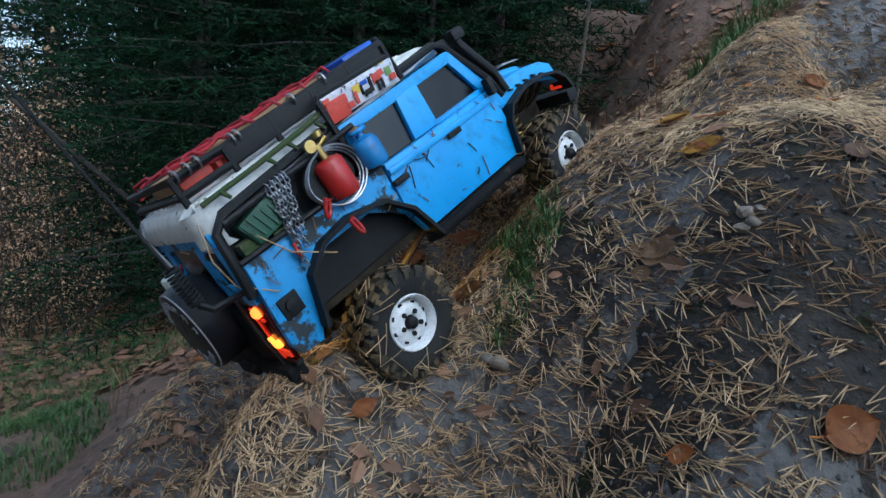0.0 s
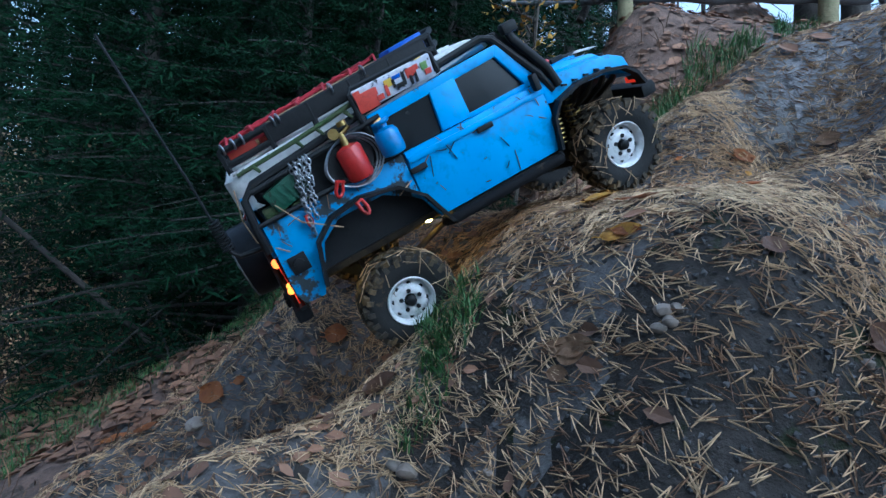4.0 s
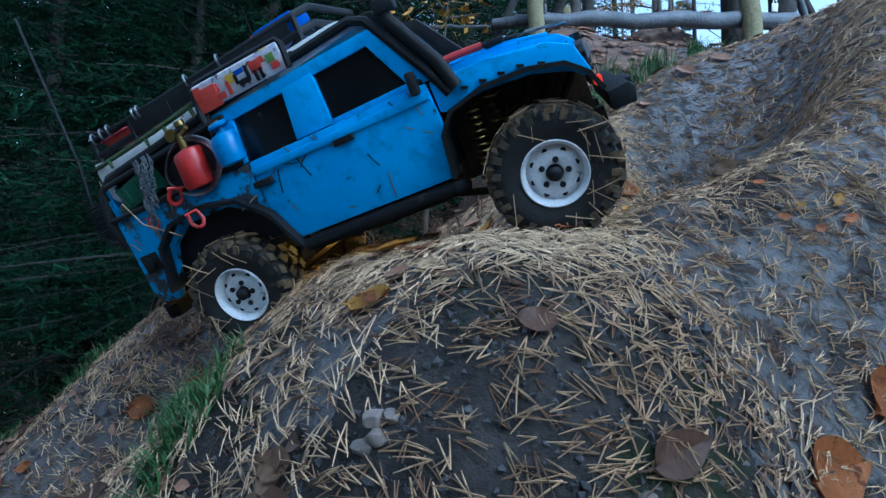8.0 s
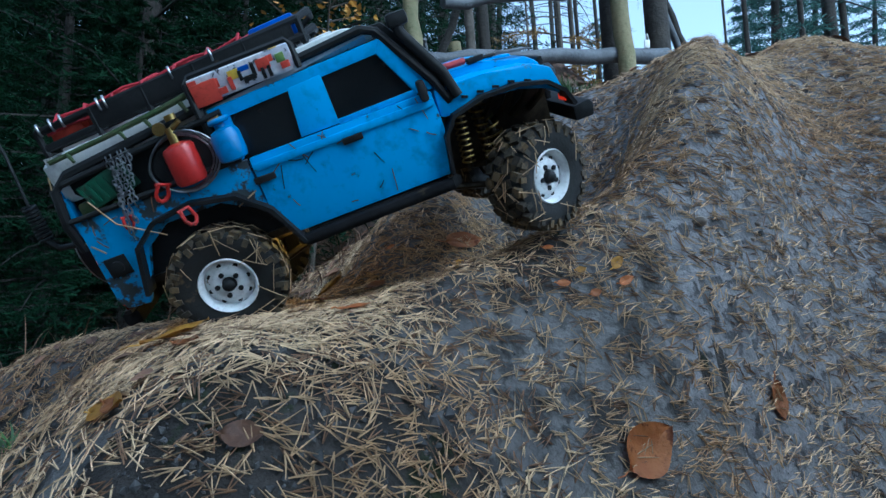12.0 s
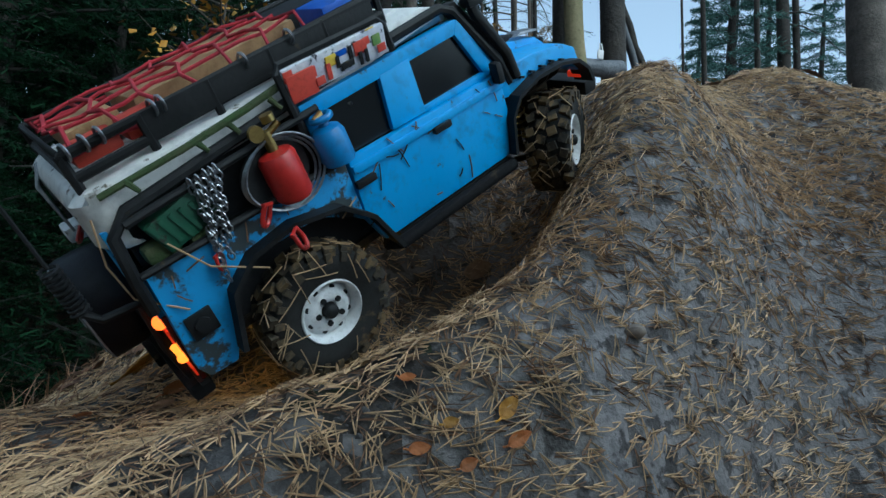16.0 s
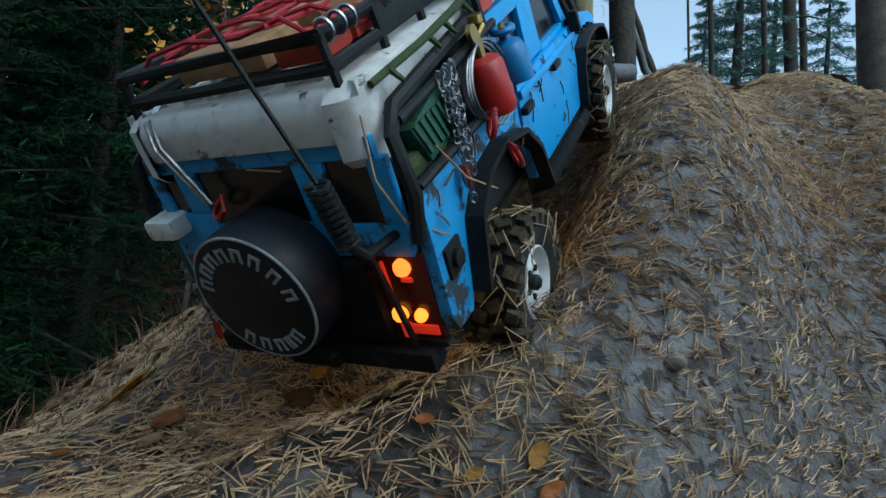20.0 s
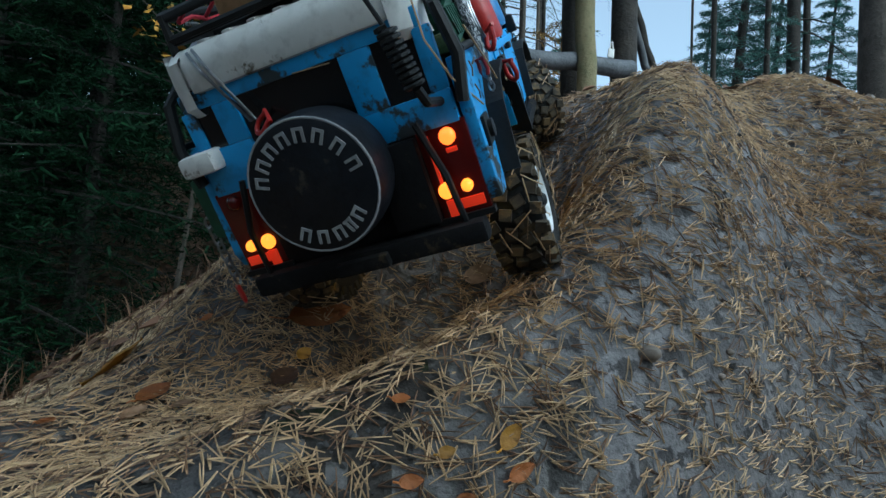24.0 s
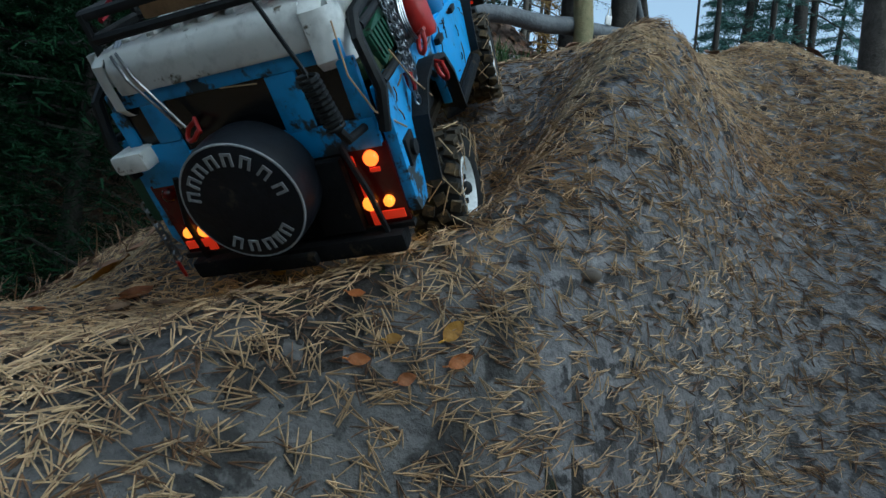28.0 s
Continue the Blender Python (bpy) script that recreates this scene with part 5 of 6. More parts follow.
# ---- what lies and grows on the bank ----
def on_ground(x, y, up=0.0):
    return Vector((x, y, ground_height(x, y) + up))


def scatter_needles(name, count, material, label, seed, dens, size=(0.005, 0.0135), thick=0.0005, lift=0.004):
    """Fallen two-needled sprigs: each is two slim bent blades from one foot."""
    rnd = random.Random(seed)
    vs, fs = [], []
    tries = 0
    while tries < count * 6 and len(fs) < count * 12:
        tries += 1
        x, y = rnd.uniform(-0.55, 1.45), rnd.uniform(0.3, 1.4)
        if rnd.random() > dens(x, y):
            continue
        n = ground_normal(x, y)
        p = on_ground(x, y, 0.001 + rnd.random() * lift)
        a = rnd.uniform(0, 6.283)
        t = Vector((math.cos(a), math.sin(a), 0))
        t = (t - n * t.dot(n)).normalized()
        b = n.cross(t)
        L = rnd.uniform(*size)
        open_ = rnd.uniform(0.08, 0.5)
        for s in (-1, 1):
            d = (t + b * s * open_ * 0.5 + n * rnd.uniform(-0.05, 0.28)).normalized()
            e = (d + b * s * rnd.uniform(-0.12, 0.12) + n * rnd.uniform(-0.2, 0.0)).normalized()
            q1 = p + d * L
            q2 = q1 + e * L
            for u, v in ((p, q1), (q1, q2)):
                w = (v - u).cross(n).normalized() * thick
                h = n * thick * 1.4
                k = len(vs)
                f = 0.55 if v is q2 else 1.0
                vs.extend([u - w, u + w, u + h, v - w * f, v + w * f, v + h * f])
                fs.extend([(k, k + 2, k + 5, k + 3), (k + 2, k + 1, k + 4, k + 5), (k + 1, k, k + 3, k + 4)])
    ob = grow(name, vs, fs, material, None, label)
    return tagged(ob, label, "needles", kind="stuff")


def dense(x, y):
    """Where needles lie: thick on the open bank, thin in the dark hollows and in the grass."""
    v = 0.75 + 0.9 * noise.noise((x * 4, y * 4, 2.0)) + 0.5 * noise.noise((x * 11, y * 11, 6.0))
    if x < -0.25:
        v *= 0.5 if x > -0.42 else 0.2
    v *= 1 - 0.45 * wet(x, y)
    if x > 0.75:
        v *= 0.85
    if x < 0.3 and y > 0.72:
        v *= 0.65
    return min(1.0, max(0.3, v))


scatter_needles("dry_needle_litter", 44000, STRAW, "pale dry pine needles strewn over the bank", 1, dense)
scatter_needles("wet_needle_litter", 18000, STRAW_DARK, "brown wet pine needles pressed into the soil", 2, lambda x, y: 0.8, lift=0.002)

# crumbs of soil and small grit
rnd = random.Random(11)
vs, fs = [], []
for i in range(15000):
    x, y = rnd.uniform(-0.6, 1.6), rnd.uniform(0.15, 1.4)
    if i > 8000:
        x, y = rnd.uniform(0.0, 0.55), rnd.uniform(0.3, 0.7)
    if rnd.random() > 0.3 + 0.9 * noise.noise((x * 5, y * 5, 12.0)) if i <= 8000 else rnd.random() > wet(x, y):
        continue
    s = 0.0015 + 0.006 * rnd.random() ** 3 if i <= 8000 else 0.001 + 0.0032 * rnd.random() ** 2
    p = on_ground(x, y, s * 0.2)
    k = len(vs)
    R = Euler((rnd.uniform(0, 6), rnd.uniform(0, 6), rnd.uniform(0, 6))).to_matrix()
    for c in ((1, 0, 0), (-1, 0, 0), (0, 1, 0), (0, -1, 0), (0, 0, 0.8), (0, 0, -0.8)):
        vs.append(p + R @ (Vector(c) * s * rnd.uniform(0.7, 1.2)))
    fs.extend([(k, k + 2, k + 4), (k + 2, k + 1, k + 4), (k + 1, k + 3, k + 4), (k + 3, k, k + 4), (k + 2, k, k + 5), (k + 1, k + 2, k + 5), (k + 3, k + 1, k + 5), (k, k + 3, k + 5)])
tagged(grow("soil_crumbs", vs, fs, CLOD), "dark crumbs of wet soil on the bank", "soil", kind="stuff")


# grass: tufts of bent blades
def grass(name, spots, count, label, seed, height=(0.03, 0.09), lean=0.6, mat=None):
    rnd = random.Random(seed)
    vs, fs = [], []
    for i in range(count):
        cx, cy, r = spots[rnd.randrange(len(spots))]
        a, d = rnd.uniform(0, 6.283), r * math.sqrt(rnd.random())
        x, y = cx + d * math.cos(a), cy + d * math.sin(a)
        if noise.noise((x * 9, y * 9, 20.0)) < -0.15:
            continue
        p = on_ground(x, y, -0.002)
        b = rnd.uniform(0, 6.283)
        out = Vector((math.cos(b), math.sin(b), 0))
        w = Vector((-out.y, out.x, 0)) * rnd.uniform(0.0007, 0.0014)
        H, k = rnd.uniform(*height), len(vs)
        bend = lean * rnd.uniform(0.2, 1.4)
        for j, u in enumerate((0, 0.35, 0.7, 1.0)):
            c = p + Vector((0, 0, H * (u - 0.35 * bend * u * u))) + out * (H * bend * u * u)
            f = (1, 0.9, 0.6, 0.08)[j]
            vs.extend([c - w * f, c + w * f])
        fs.extend([(k, k + 1, k + 3, k + 2), (k + 2, k + 3, k + 5, k + 4), (k + 4, k + 5, k + 7, k + 6)])
    ob = grow(name, vs, fs, mat or GRASS)
    return tagged(ob, label, "grass", kind="stuff")


grass("bank_grass", [(-1.04, 1.26, 0.14), (-0.96, 1.49, 0.14), (-0.78, 0.87, 0.12), (-0.6, 1.45, 0.12), (-0.48, 1.61, 0.09), (-0.28, 1.05, 0.05), (-0.35, 1.2, 0.08), (-1.2, 1.7, 0.15), (-0.8, 1.3, 0.18), (-1.3, 1.4, 0.2), (-0.9, 1.05, 0.14)], 15000, "green grass on the lower edge of the bank", 4, (0.014, 0.036))
grass("hollow_grass", [(0.0, 0.58, 0.035), (0.02, 0.64, 0.04), (-0.02, 0.67, 0.035), (0.03, 0.61, 0.03)], 900, "tuft of grass hanging over the hollow", 5, (0.015, 0.035), 0.9)
grass("crest_grass", [(0.62, 1.41, 0.06), (0.72, 1.40, 0.06), (0.52, 1.33, 0.06), (0.42, 1.2, 0.05), (0.85, 1.46, 0.05), (1.15, 1.8, 0.06)], 2400, "long grass along the ditch behind the crest", 6, (0.025, 0.06))
grass("dry_grass", [(-0.5, 1.15, 0.3), (-0.1, 1.2, 0.25), (0.2, 1.3, 0.25), (0.5, 1.35, 0.2), (-0.95, 1.2, 0.3)], 1200, "withered yellow grass among the leaves", 7, (0.03, 0.08), 0.9, STRAW_DARK)

# brown leaf litter under the spruces and on the far slope
rnd = random.Random(15)
vs, fs = [], []
for i in range(10500):
    x, y = rnd.uniform(-2.6, 1.6), rnd.uniform(1.1, 3.6)
    if i % 2:
        x, y = rnd.uniform(-1.7, -0.3), rnd.uniform(1.05, 2.1)
    if i < 300:
        x, y = rnd.uniform(-0.6, 0.2), rnd.uniform(0.4, 1.1)
    if i > 7000:
        x, y = rnd.uniform(-0.15, 1.25), rnd.uniform(1.15, 1.95)
        if x > 0.55 and y < 1.35:
            continue
    p, n = on_ground(x, y, 0.003 + 0.006 * rnd.random()), ground_normal(x, y)
    a = rnd.uniform(0, 6.283)
    t = Vector((math.cos(a), math.sin(a), rnd.uniform(-0.4, 0.4)))
    t = (t - n * t.dot(n) * 0.8).normalized()
    w = n.cross(t).normalized()
    s = rnd.uniform(0.006, 0.014) if i < 300 or i > 7000 else rnd.uniform(0.010, 0.024)
    c = n * s * rnd.uniform(0.05, 0.4)
    k = len(vs)
    vs.extend([p - t * s, p - t * s * 0.3 + w * s * 0.55 + c, p + t * s * 0.5 + w * s * 0.4 + c, p + t * s + c * 0.5, p + t * s * 0.5 - w * s * 0.4 + c * 0.7, p - t * s * 0.3 - w * s * 0.55 + c * 0.8, p])
    fs.extend([(k, k + 1, k + 6), (k + 1, k + 2, k + 6), (k + 2, k + 3, k + 6), (k + 3, k + 4, k + 6), (k + 4, k + 5, k + 6), (k + 5, k, k + 6)])
tagged(grow("leaf_litter", vs, fs, LITTER), "brown fallen leaves under the spruces", "leaves", kind="stuff")


def leaf(x, y, turn, length, width, material, label, curl=0.25, lobes=0.0, lift=0.008):
    """One fallen leaf: a pointed blade with a midrib and side veins pressed into it, on a stalk."""
    rows, cols = 14, 8
    bm = B()
    grid = []
    for i in range(rows + 1):
        u = i / rows
        half = width * 0.5 * math.sin(math.pi * min(1, u ** 0.85)) ** 0.8 * (1 + lobes * math.sin(u * 22)) + 0.0003
        line = []
        for j in range(cols + 1):
            v = 2 * j / cols - 1
            z = curl * length * (0.35 * (u - 0.5) ** 2 + 0.3 * v * v * (width / length)) + 0.02 * length * math.sin(u * 9 + v * 2) - 0.014 * length * math.exp(-(v * 9) ** 2) - 0.005 * length * abs(math.sin((u + abs(v) * 0.25) * 26))
            line.append(bm.verts.new(((u - 0.5) * length, v * half, z)))
        grid.append(line)
    for i in range(rows):
        for j in range(cols):
            bm.faces.new((grid[i][j], grid[i + 1][j], grid[i + 1][j + 1], grid[i][j + 1]))
    geom = bmesh.ops.solidify(bm, geom=list(bm.faces), thickness=0.0005)
    ob = part("fallen_leaf", bm, material)
    part("stalk", tube(B(), [(-0.5 * length, 0, 0.001), (-0.62 * length, 0.01 * length, 0.003), (-0.72 * length, 0.05 * length, 0.002)], 0.0007, 5), material, ob)
    n = ground_normal(x, y, 0.03)
    q = Vector((0, 0, 1)).rotation_difference(n).to_matrix().to_4x4()
    ob.matrix_world = Matrix.Translation(on_ground(x, y, lift)) @ q @ Matrix.Rotation(radians(turn), 4, "Z")
    return tagged(ob, label, "leaf", "fallen leaves on the bank")


def stone(x, y, size, flat=0.7, seed=0, label="rounded pale pebble in the soil"):
    bm = B()
    bmesh.ops.create_icosphere(bm, subdivisions=2, radius=size)
    for v in bm.verts:
        v.co *= 1 + 0.35 * noise.noise(v.co / size * 0.9 + Vector((seed * 3.1, 0, 0)))
        v.co.z *= flat
    ob = part("pebble", bm, STONE)
    ob.matrix_world = Matrix.Translation(on_ground(x, y, size * flat * 0.25)) @ Matrix.Rotation(seed * 1.3, 4, "Z")
    return tagged(ob, label, "stone", "pebbles on the bank")


LEAVES = [
    (0.356, 0.850, 49, 0.031, 0.029, 'o'),
    (0.350, 0.825, 57, 0.023, 0.018, 't'),
    (0.382, 0.829, 31, 0.017, 0.017, 't'),
    (0.456, 0.867, 46, 0.030, 0.024, 'b'),
    (0.470, 0.895, 61, 0.020, 0.012, 'y'),
    (0.598, 0.681, 51, 0.022, 0.011, 'y'),
    (0.556, 0.673, 20, 0.012, 0.007, 'y'),
    (0.292, 0.823, 67, 0.015, 0.013, 'o'),
    (0.530, 0.699, -5, 0.012, 0.007, 'o'),
    (0.376, 0.930, 13, 0.012, 0.013, 'o'),
    (0.595, 0.607, 45, 0.064, 0.050, 'o'),
    (0.785, 0.686, -70, 0.042, 0.050, 'o'),
    (0.173, 0.542, -30, 0.039, 0.023, 'y'),
    (0.274, 0.478, -1, 0.025, 0.017, 'b'),
    (0.604, 0.672, 33, 0.021, 0.009, 'o'),
    (0.567, 0.661, 28, 0.014, 0.008, 'o'),
    (-0.136, 0.945, 16, 0.034, 0.038, 'b'),
    (0.180, 0.653, 48, 0.066, 0.024, 'y'),
    (0.535, 0.664, 11, 0.015, 0.008, 'o'),
    (0.512, 0.556, 33, 0.085, 0.049, 'o'),
    (0.349, 0.455, 38, 0.050, 0.023, 'b'),
    (0.123, 0.506, -40, 0.038, 0.016, 't'),
    (0.215, 0.762, 84, 0.055, 0.020, 'y'),
    (-0.136, 0.893, -15, 0.041, 0.030, 'o'),
    (-0.133, 0.934, -1, 0.043, 0.028, 'b'),
    (-0.284, 0.907, 14, 0.021, 0.034, 'o'),
    (0.481, 0.939, 45, 0.085, 0.030, 'o'),
    (0.292, 0.967, 61, 0.085, 0.037, 'y'),
    (0.128, 0.496, -30, 0.030, 0.022, 't'),
    (0.118, 0.497, -41, 0.022, 0.014, 't'),
    (-0.037, 0.610, -1, 0.041, 0.027, 'b'),
    (-0.414, 0.886, 31, 0.035, 0.034, 'o'),
    (-0.324, 0.907, -30, 0.054, 0.041, 'o'),
    (-0.048, 0.854, -40, 0.080, 0.025, 'o'),
    (-0.135, 0.890, -11, 0.040, 0.022, 'o'),
    (0.670, 1.021, -12, 0.040, 0.035, 't'),
    (0.349, 1.972, -29, 0.085, 0.027, 'o'),
    (0.121, 0.364, -34, 0.022, 0.022, 'o'),
    (0.221, 0.354, 25, 0.044, 0.039, 'o'),
    (-0.121, 0.461, 59, 0.030, 0.016, 'o'),
    (0.130, 0.498, -38, 0.039, 0.021, 't'),
    (0.177, 0.539, -50, 0.030, 0.013, 'o'),
    (0.205, 0.596, -44, 0.039, 0.013, 'o'),
    (-0.571, 1.085, 44, 0.048, 0.042, 'o'),
    (-0.678, 0.891, 15, 0.040, 0.037, 'b'),
    (0.333, 0.628, 22, 0.029, 0.012, 'o'),
]
KINDS = {"o": (BEECH_LEAF, "orange-brown beech leaf on the needles"), "y": (OAK_LEAF, "yellow fallen leaf on the needles"), "t": (BROWN_LEAF, "pale tan curled leaf on the soil"), "b": (DARK_LEAF, "dark brown wet leaf flat on the soil")}
for x, y, turn, length, width, mat in LEAVES:
    leaf(x, y, turn, length, min(width, 0.7 * length), *KINDS[mat], 0.3)
PEBBLES = [
    (0.196, 0.463, 0.0057),
    (0.190, 0.459, 0.0063),
    (0.720, 0.730, 0.0088),
    (0.804, 0.750, 0.0037),
    (0.955, 0.808, 0.0041),
    (0.000, 0.537, 0.0094),
    (-0.012, 0.543, 0.0071),
    (0.070, 0.501, 0.0061),
    (0.187, 0.467, 0.0075),
    (0.183, 0.460, 0.0064),
    (0.325, 0.438, 0.0049),
    (0.203, 0.570, 0.0049),
    (0.344, 0.563, 0.0030),
    (0.889, 0.791, 0.0037),
    (0.838, 0.877, 0.0034),
    (1.032, 0.871, 0.0070),
    (1.290, 1.064, 0.0095),
    (0.397, 0.678, 0.0043),
    (0.306, 0.806, 0.0041),
    (-0.337, 0.881, 0.0141),
    (0.818, 0.760, 0.0042),
    (0.019, 0.644, 0.0050),
]
for i, (x, y, s) in enumerate(PEBBLES):
    stone(x, y, s, 0.75, i)


# brown undergrowth with dead sticks on the low side of the bank
bush = tagged(new("undergrowth_shrub"), "tangled shrub with withered rusty leaves and bare sticks", "shrub", "withered shrubs of the undergrowth")
rnd = random.Random(63)
tw, vs, fs = B(), [], []
for i in range(64):
    a, L = rnd.uniform(0, 6.28), rnd.uniform(0.3, 1.0)
    foot = Vector((rnd.uniform(-0.3, 0.3), rnd.uniform(-0.25, 0.35), 0))
    tip = foot + Vector((0.35 * math.cos(a), 0.3 * math.sin(a), 1.0)) * L
    mid = foot.lerp(tip, 0.5) + Vector((rnd.uniform(-0.05, 0.05), rnd.uniform(-0.05, 0.05), 0.03))
    tube(tw, [foot, mid, tip], 0.0035, 5, r_end=0.001)
    for k in range(40):
        p = foot.lerp(tip, rnd.uniform(0.05, 1)) + Vector((rnd.uniform(-1, 1), rnd.uniform(-1, 1), rnd.uniform(-1, 0.8))) * 0.07
        d = Vector((rnd.uniform(-1, 1), rnd.uniform(-1, 1), rnd.uniform(-1, 0.2))).normalized()
        w = d.cross(Vector((rnd.uniform(-1, 1), rnd.uniform(-1, 1), 1))).normalized()
        n, s, q = d.cross(w), rnd.uniform(0.010, 0.026), len(vs)
        vs.extend([p, p + d * s * 0.5 + w * s * 0.3 + n * s * 0.12, p + d * s, p + d * s * 0.5 - w * s * 0.3 + n * s * 0.1])
        fs.extend([(q, q + 1, q + 2), (q, q + 2, q + 3)])
tagged(part("twig", tw, BARK_DARK, bush), kind="stuff")
tagged(grow("withered_leaf", vs, fs, RUST_LEAVES, bush), kind="stuff")
place(bush, -1.55, 2.0, 0, 0.8, 0.02)
for x, y, turn, k in ((-2.0, 2.3, 80, 1.0), (-2.1, 2.6, 150, 1.1), (-2.6, 2.9, 220, 1.4), (-1.35, 1.6, 120, 0.5), (-1.75, 1.75, 260, 0.6), (-2.4, 2.2, 40, 1.1), (-1.0, 1.95, 190, 0.45)):
    place(copy_thing(bush, Matrix.Identity(4)), x, y, turn, k, 0.02)
for a, b, r in (((-0.606, 1.75, -0.04), (-1.585, 1.75, 0.666), 0.011), ((-1.415, 1.9, -0.04), (-1.76, 1.9, 0.507), 0.005)):
    tagged(part("dead_stick", log(B(), a, b, r, 8, r_end=r * 0.7, wave=0.01, seed=r * 900), BARK_DARK), "dark broken stick leaning in the undergrowth", "stick", "dead sticks")


# ---- what moves: the car, and its wheels on it ----
CAR_PATH = [
    (0.0, -0.0878, 0.6983, 0.4563, -11.88, -33.34, 50.43),
    (0.5, -0.0852, 0.7108, 0.4727, -10.31, -32.42, 50.75),
    (1.0, -0.0656, 0.7298, 0.4906, -8.75, -32.58, 47.11),
    (1.5, -0.0444, 0.7640, 0.5118, -4.85, -34.29, 41.15),
    (2.0, -0.0279, 0.7857, 0.5325, 0.04, -34.60, 38.33),
    (2.5, -0.0016, 0.8035, 0.5482, 1.32, -34.53, 33.84),
    (4.5, 0.0819, 0.8038, 0.6161, 13.98, -33.16, 10.15),
    (5.0, 0.1053, 0.8170, 0.6300, 19.12, -31.93, 3.94),
    (5.5, 0.1246, 0.8312, 0.6365, 21.09, -31.01, -1.47),
    (6.0, 0.1449, 0.8166, 0.6332, 21.19, -29.56, -7.76),
    (6.5, 0.1555, 0.8096, 0.6366, 23.14, -28.52, -11.22),
    (7.0, 0.1680, 0.8059, 0.6434, 23.64, -27.15, -13.67),
    (7.5, 0.1820, 0.7985, 0.6458, 23.11, -24.97, -16.35),
    (8.0, 0.1979, 0.7810, 0.6451, 24.37, -22.06, -20.91),
    (8.5, 0.2171, 0.7690, 0.6511, 24.39, -19.02, -23.23),
    (9.0, 0.2333, 0.7697, 0.6600, 25.84, -17.02, -23.45),
    (9.5, 0.2575, 0.7613, 0.6681, 25.54, -15.09, -23.23),
    (10.0, 0.2793, 0.7631, 0.6799, 24.47, -14.87, -20.78),
    (10.5, 0.3037, 0.7691, 0.6936, 25.24, -14.73, -17.20),
    (11.0, 0.3224, 0.7752, 0.7087, 25.20, -16.75, -12.77),
    (11.5, 0.3386, 0.7820, 0.7262, 24.50, -19.69, -9.03),
    (13.5, 0.4353, 0.8791, 0.7796, 27.21, -33.05, 0.22),
    (14.0, 0.4656, 0.8791, 0.7923, 26.66, -34.04, 0.96),
    (14.5, 0.4967, 0.8920, 0.8025, 25.38, -35.02, 3.61),
    (15.0, 0.5203, 0.9193, 0.8166, 23.42, -36.11, 10.33),
    (15.5, 0.5381, 0.9334, 0.8295, 20.69, -37.05, 15.62),
    (16.0, 0.5477, 0.9390, 0.8450, 18.07, -37.65, 21.31),
    (16.5, 0.5538, 0.9408, 0.8571, 15.64, -38.46, 26.50),
    (17.0, 0.5666, 0.9401, 0.8695, 12.56, -37.89, 29.52),
    (17.5, 0.5785, 0.9397, 0.8793, 8.14, -37.80, 33.53),
    (18.0, 0.5902, 0.9365, 0.8814, 3.84, -38.24, 38.90),
    (18.5, 0.5993, 0.9380, 0.8878, 0.76, -38.18, 44.31),
    (19.0, 0.6070, 0.9327, 0.8917, -0.42, -38.37, 47.20),
    (19.5, 0.6070, 0.9317, 0.8873, -2.88, -38.08, 50.53),
    (20.0, 0.6084, 0.9325, 0.8880, -3.89, -37.97, 51.76),
    (20.5, 0.6083, 0.9342, 0.8883, -4.32, -38.08, 52.39),
    (21.0, 0.6053, 0.9391, 0.8917, -4.68, -38.32, 52.93),
    (21.5, 0.6043, 0.9447, 0.8882, -5.97, -37.26, 54.06),
    (23.5, 0.5963, 0.9752, 0.8895, -22.60, -28.11, 69.40),
    (24.0, 0.6021, 0.9809, 0.8940, -22.28, -26.76, 68.31),
    (24.5, 0.5996, 0.9775, 0.8909, -22.69, -26.91, 68.71),
    (25.0, 0.5877, 0.9790, 0.8896, -24.30, -26.72, 72.34),
    (25.5, 0.5842, 0.9786, 0.8947, -24.26, -28.18, 73.37),
    (26.0, 0.5817, 0.9796, 0.8942, -24.40, -28.46, 74.11),
    (26.5, 0.5716, 0.9714, 0.8788, -23.57, -29.69, 75.28),
    (27.0, 0.5513, 0.9408, 0.8447, -18.79, -35.09, 74.20),
    (27.5, 0.5528, 0.9485, 0.8456, -20.31, -35.68, 72.73),
    (28.0, 0.5590, 0.9739, 0.8661, -21.33, -35.92, 73.26),
]
HUB_HEIGHT = {-1: [(0, -0.013), (0.5, -0.02), (2.5, -0.025), (4.5, -0.020), (5.5, -0.010), (6.5, 0.004), (8, 0.015), (9.5, 0.032), (10.5, 0.029), (11.5, 0.023), (13.5, 0.022), (15, 0.027), (16, 0.025), (17, 0.014), (18, 0.006), (19, -0.002), (21.5, -0.008), (28, -0.008)],
              1: [(0, 0.001), (1.5, 0.007), (2.5, 0.014), (5, 0.012), (7, 0.019), (9.5, 0.020), (11, 0.014), (13.5, -0.006), (15, -0.002), (16, 0.017), (18, 0.028), (20, 0.033), (21.5, 0.028), (28, 0.012)]}
STEER = [(0, 0), (2.5, 2), (5, 0), (8, 2), (9.5, 6), (10.5, 28), (11.5, 32), (13.5, 30), (15, 32), (16, 26), (17, 20), (18.5, 8), (20, 2), (21.5, 4), (24, 30), (26, 26), (28, 4)]


def between(table, t):
    for (a, u), (b, v) in zip(table, table[1:]):
        if a <= t <= b:
            return u + (v - u) * (t - a) / (b - a)
    return table[-1][1]


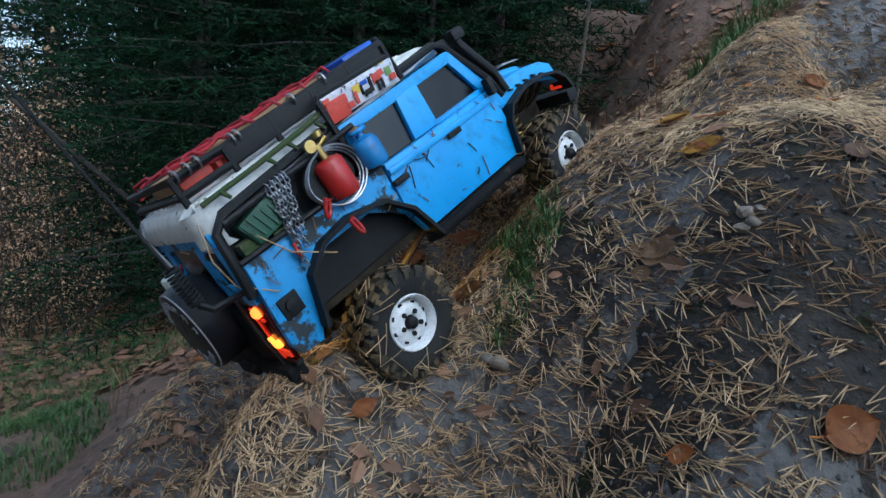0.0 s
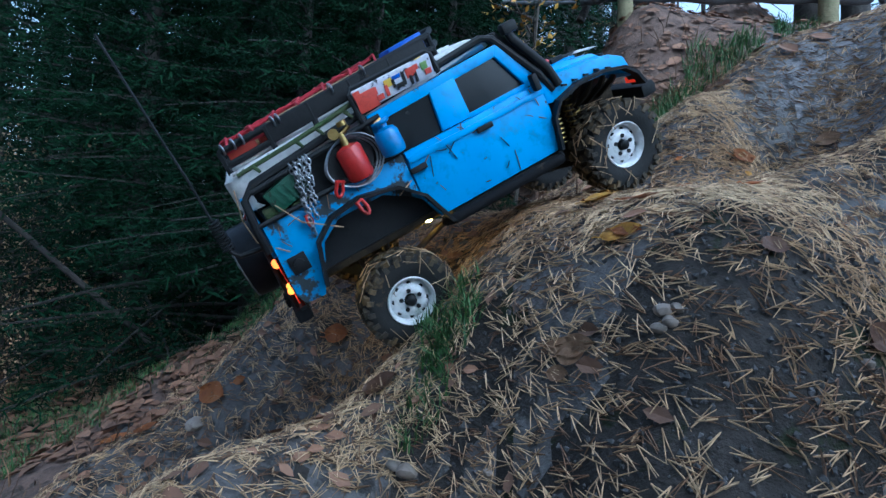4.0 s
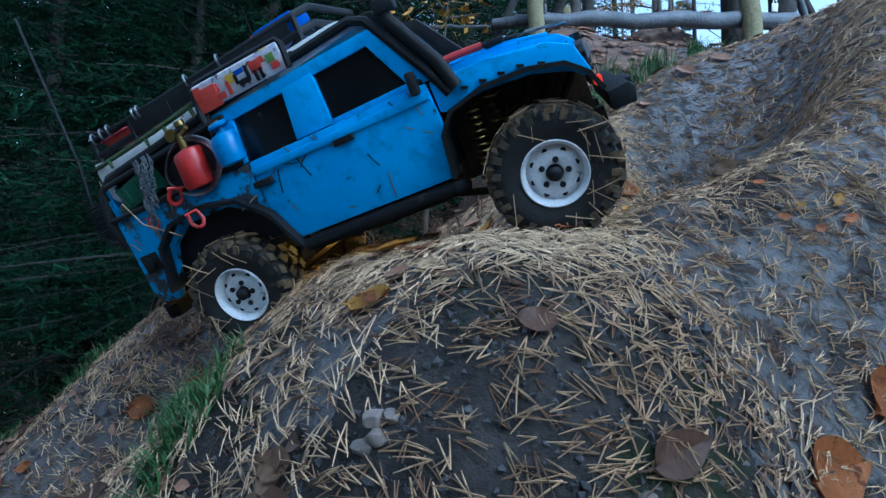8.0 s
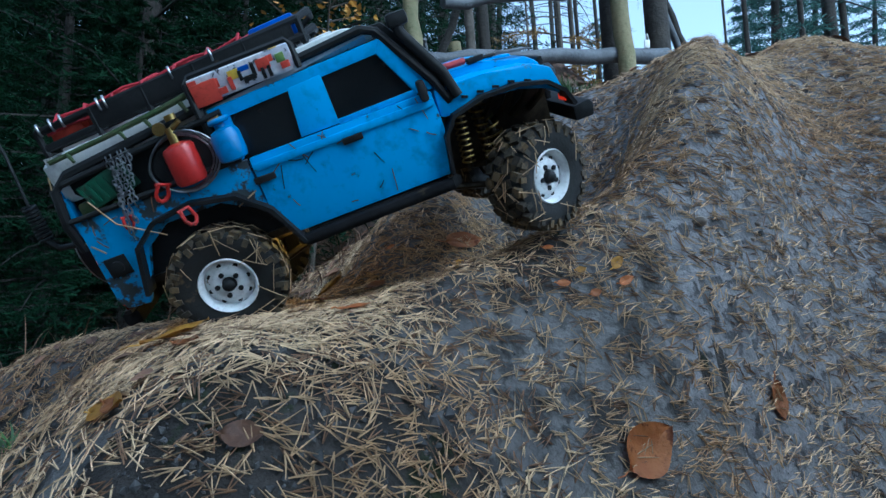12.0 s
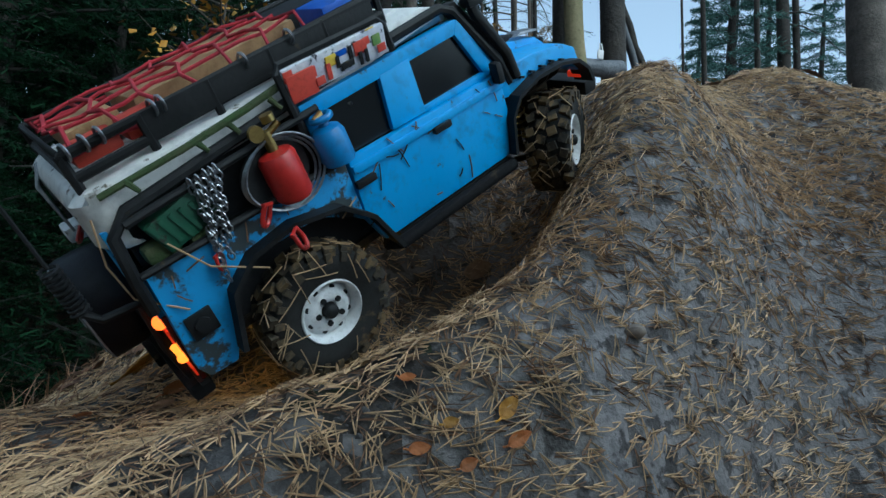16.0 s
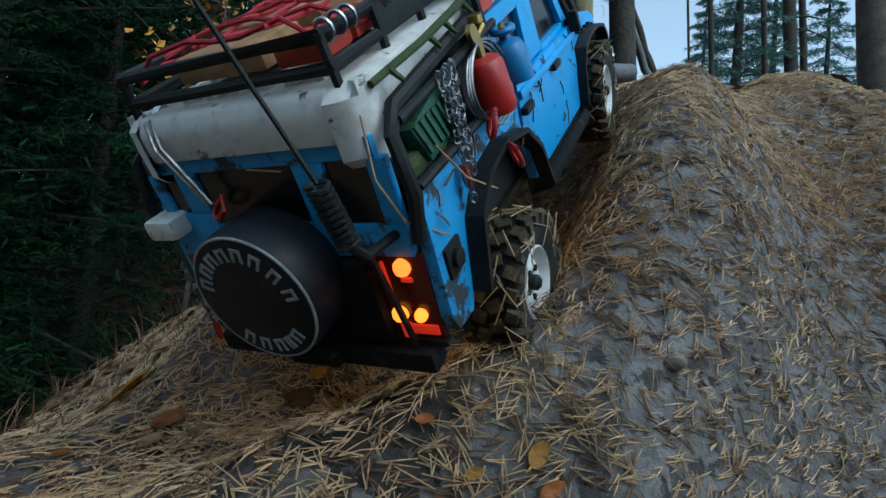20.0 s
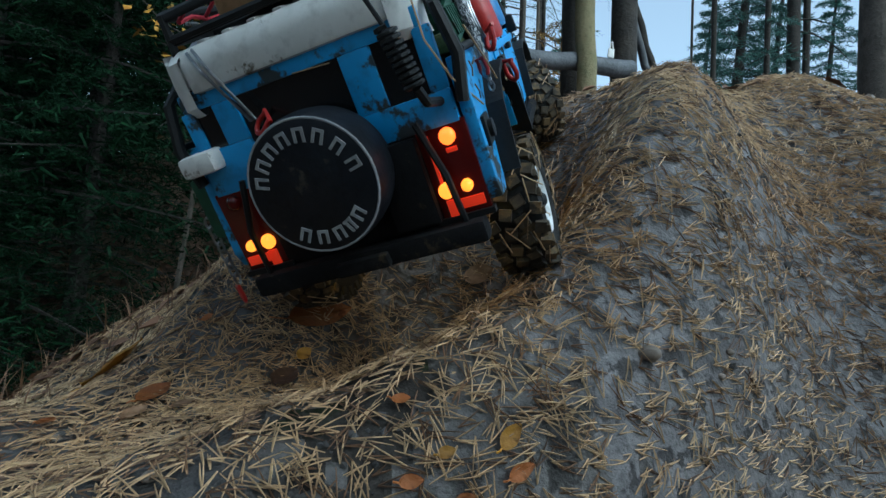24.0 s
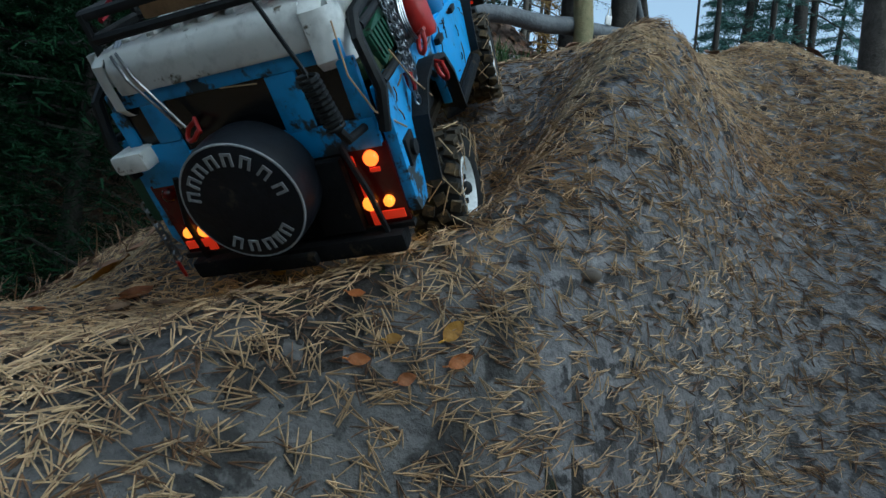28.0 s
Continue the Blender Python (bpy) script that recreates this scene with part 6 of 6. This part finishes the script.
def motions():
    rows = [(t, pose(x, y, z, rx, ry, rz)) for t, x, y, z, rx, ry, rz in CAR_PATH]
    walk(car, rows)
    spin, turns = 0.0, [(rows[0][0], 0.0)]
    for (t0, a), (t1, b) in zip(rows, rows[1:]):
        way = (b.translation - a.translation).dot((a.to_3x3() + b.to_3x3()) @ Vector((0.5, 0, 0)))
        for i in range(1, 5):
            turns.append((t0 + (t1 - t0) * i / 4, math.degrees(spin + way * i / 4 / 0.056)))
        spin += way / 0.056
    for (ax, s), w in wheels.items():
        keys = []
        for t, deg in turns:
            steer = between(STEER, t) if ax > 0 else 0.0
            lift = between(HUB_HEIGHT[ax], t) * (1.0 if s < 0 else -0.6)
            keys.append((t, pose(ax * 0.162, s * 0.085, lift, 0, 0, steer) @ pose(0, s * 0.013, 0, 0, deg, 0)))
        walk(w, keys)


motions()
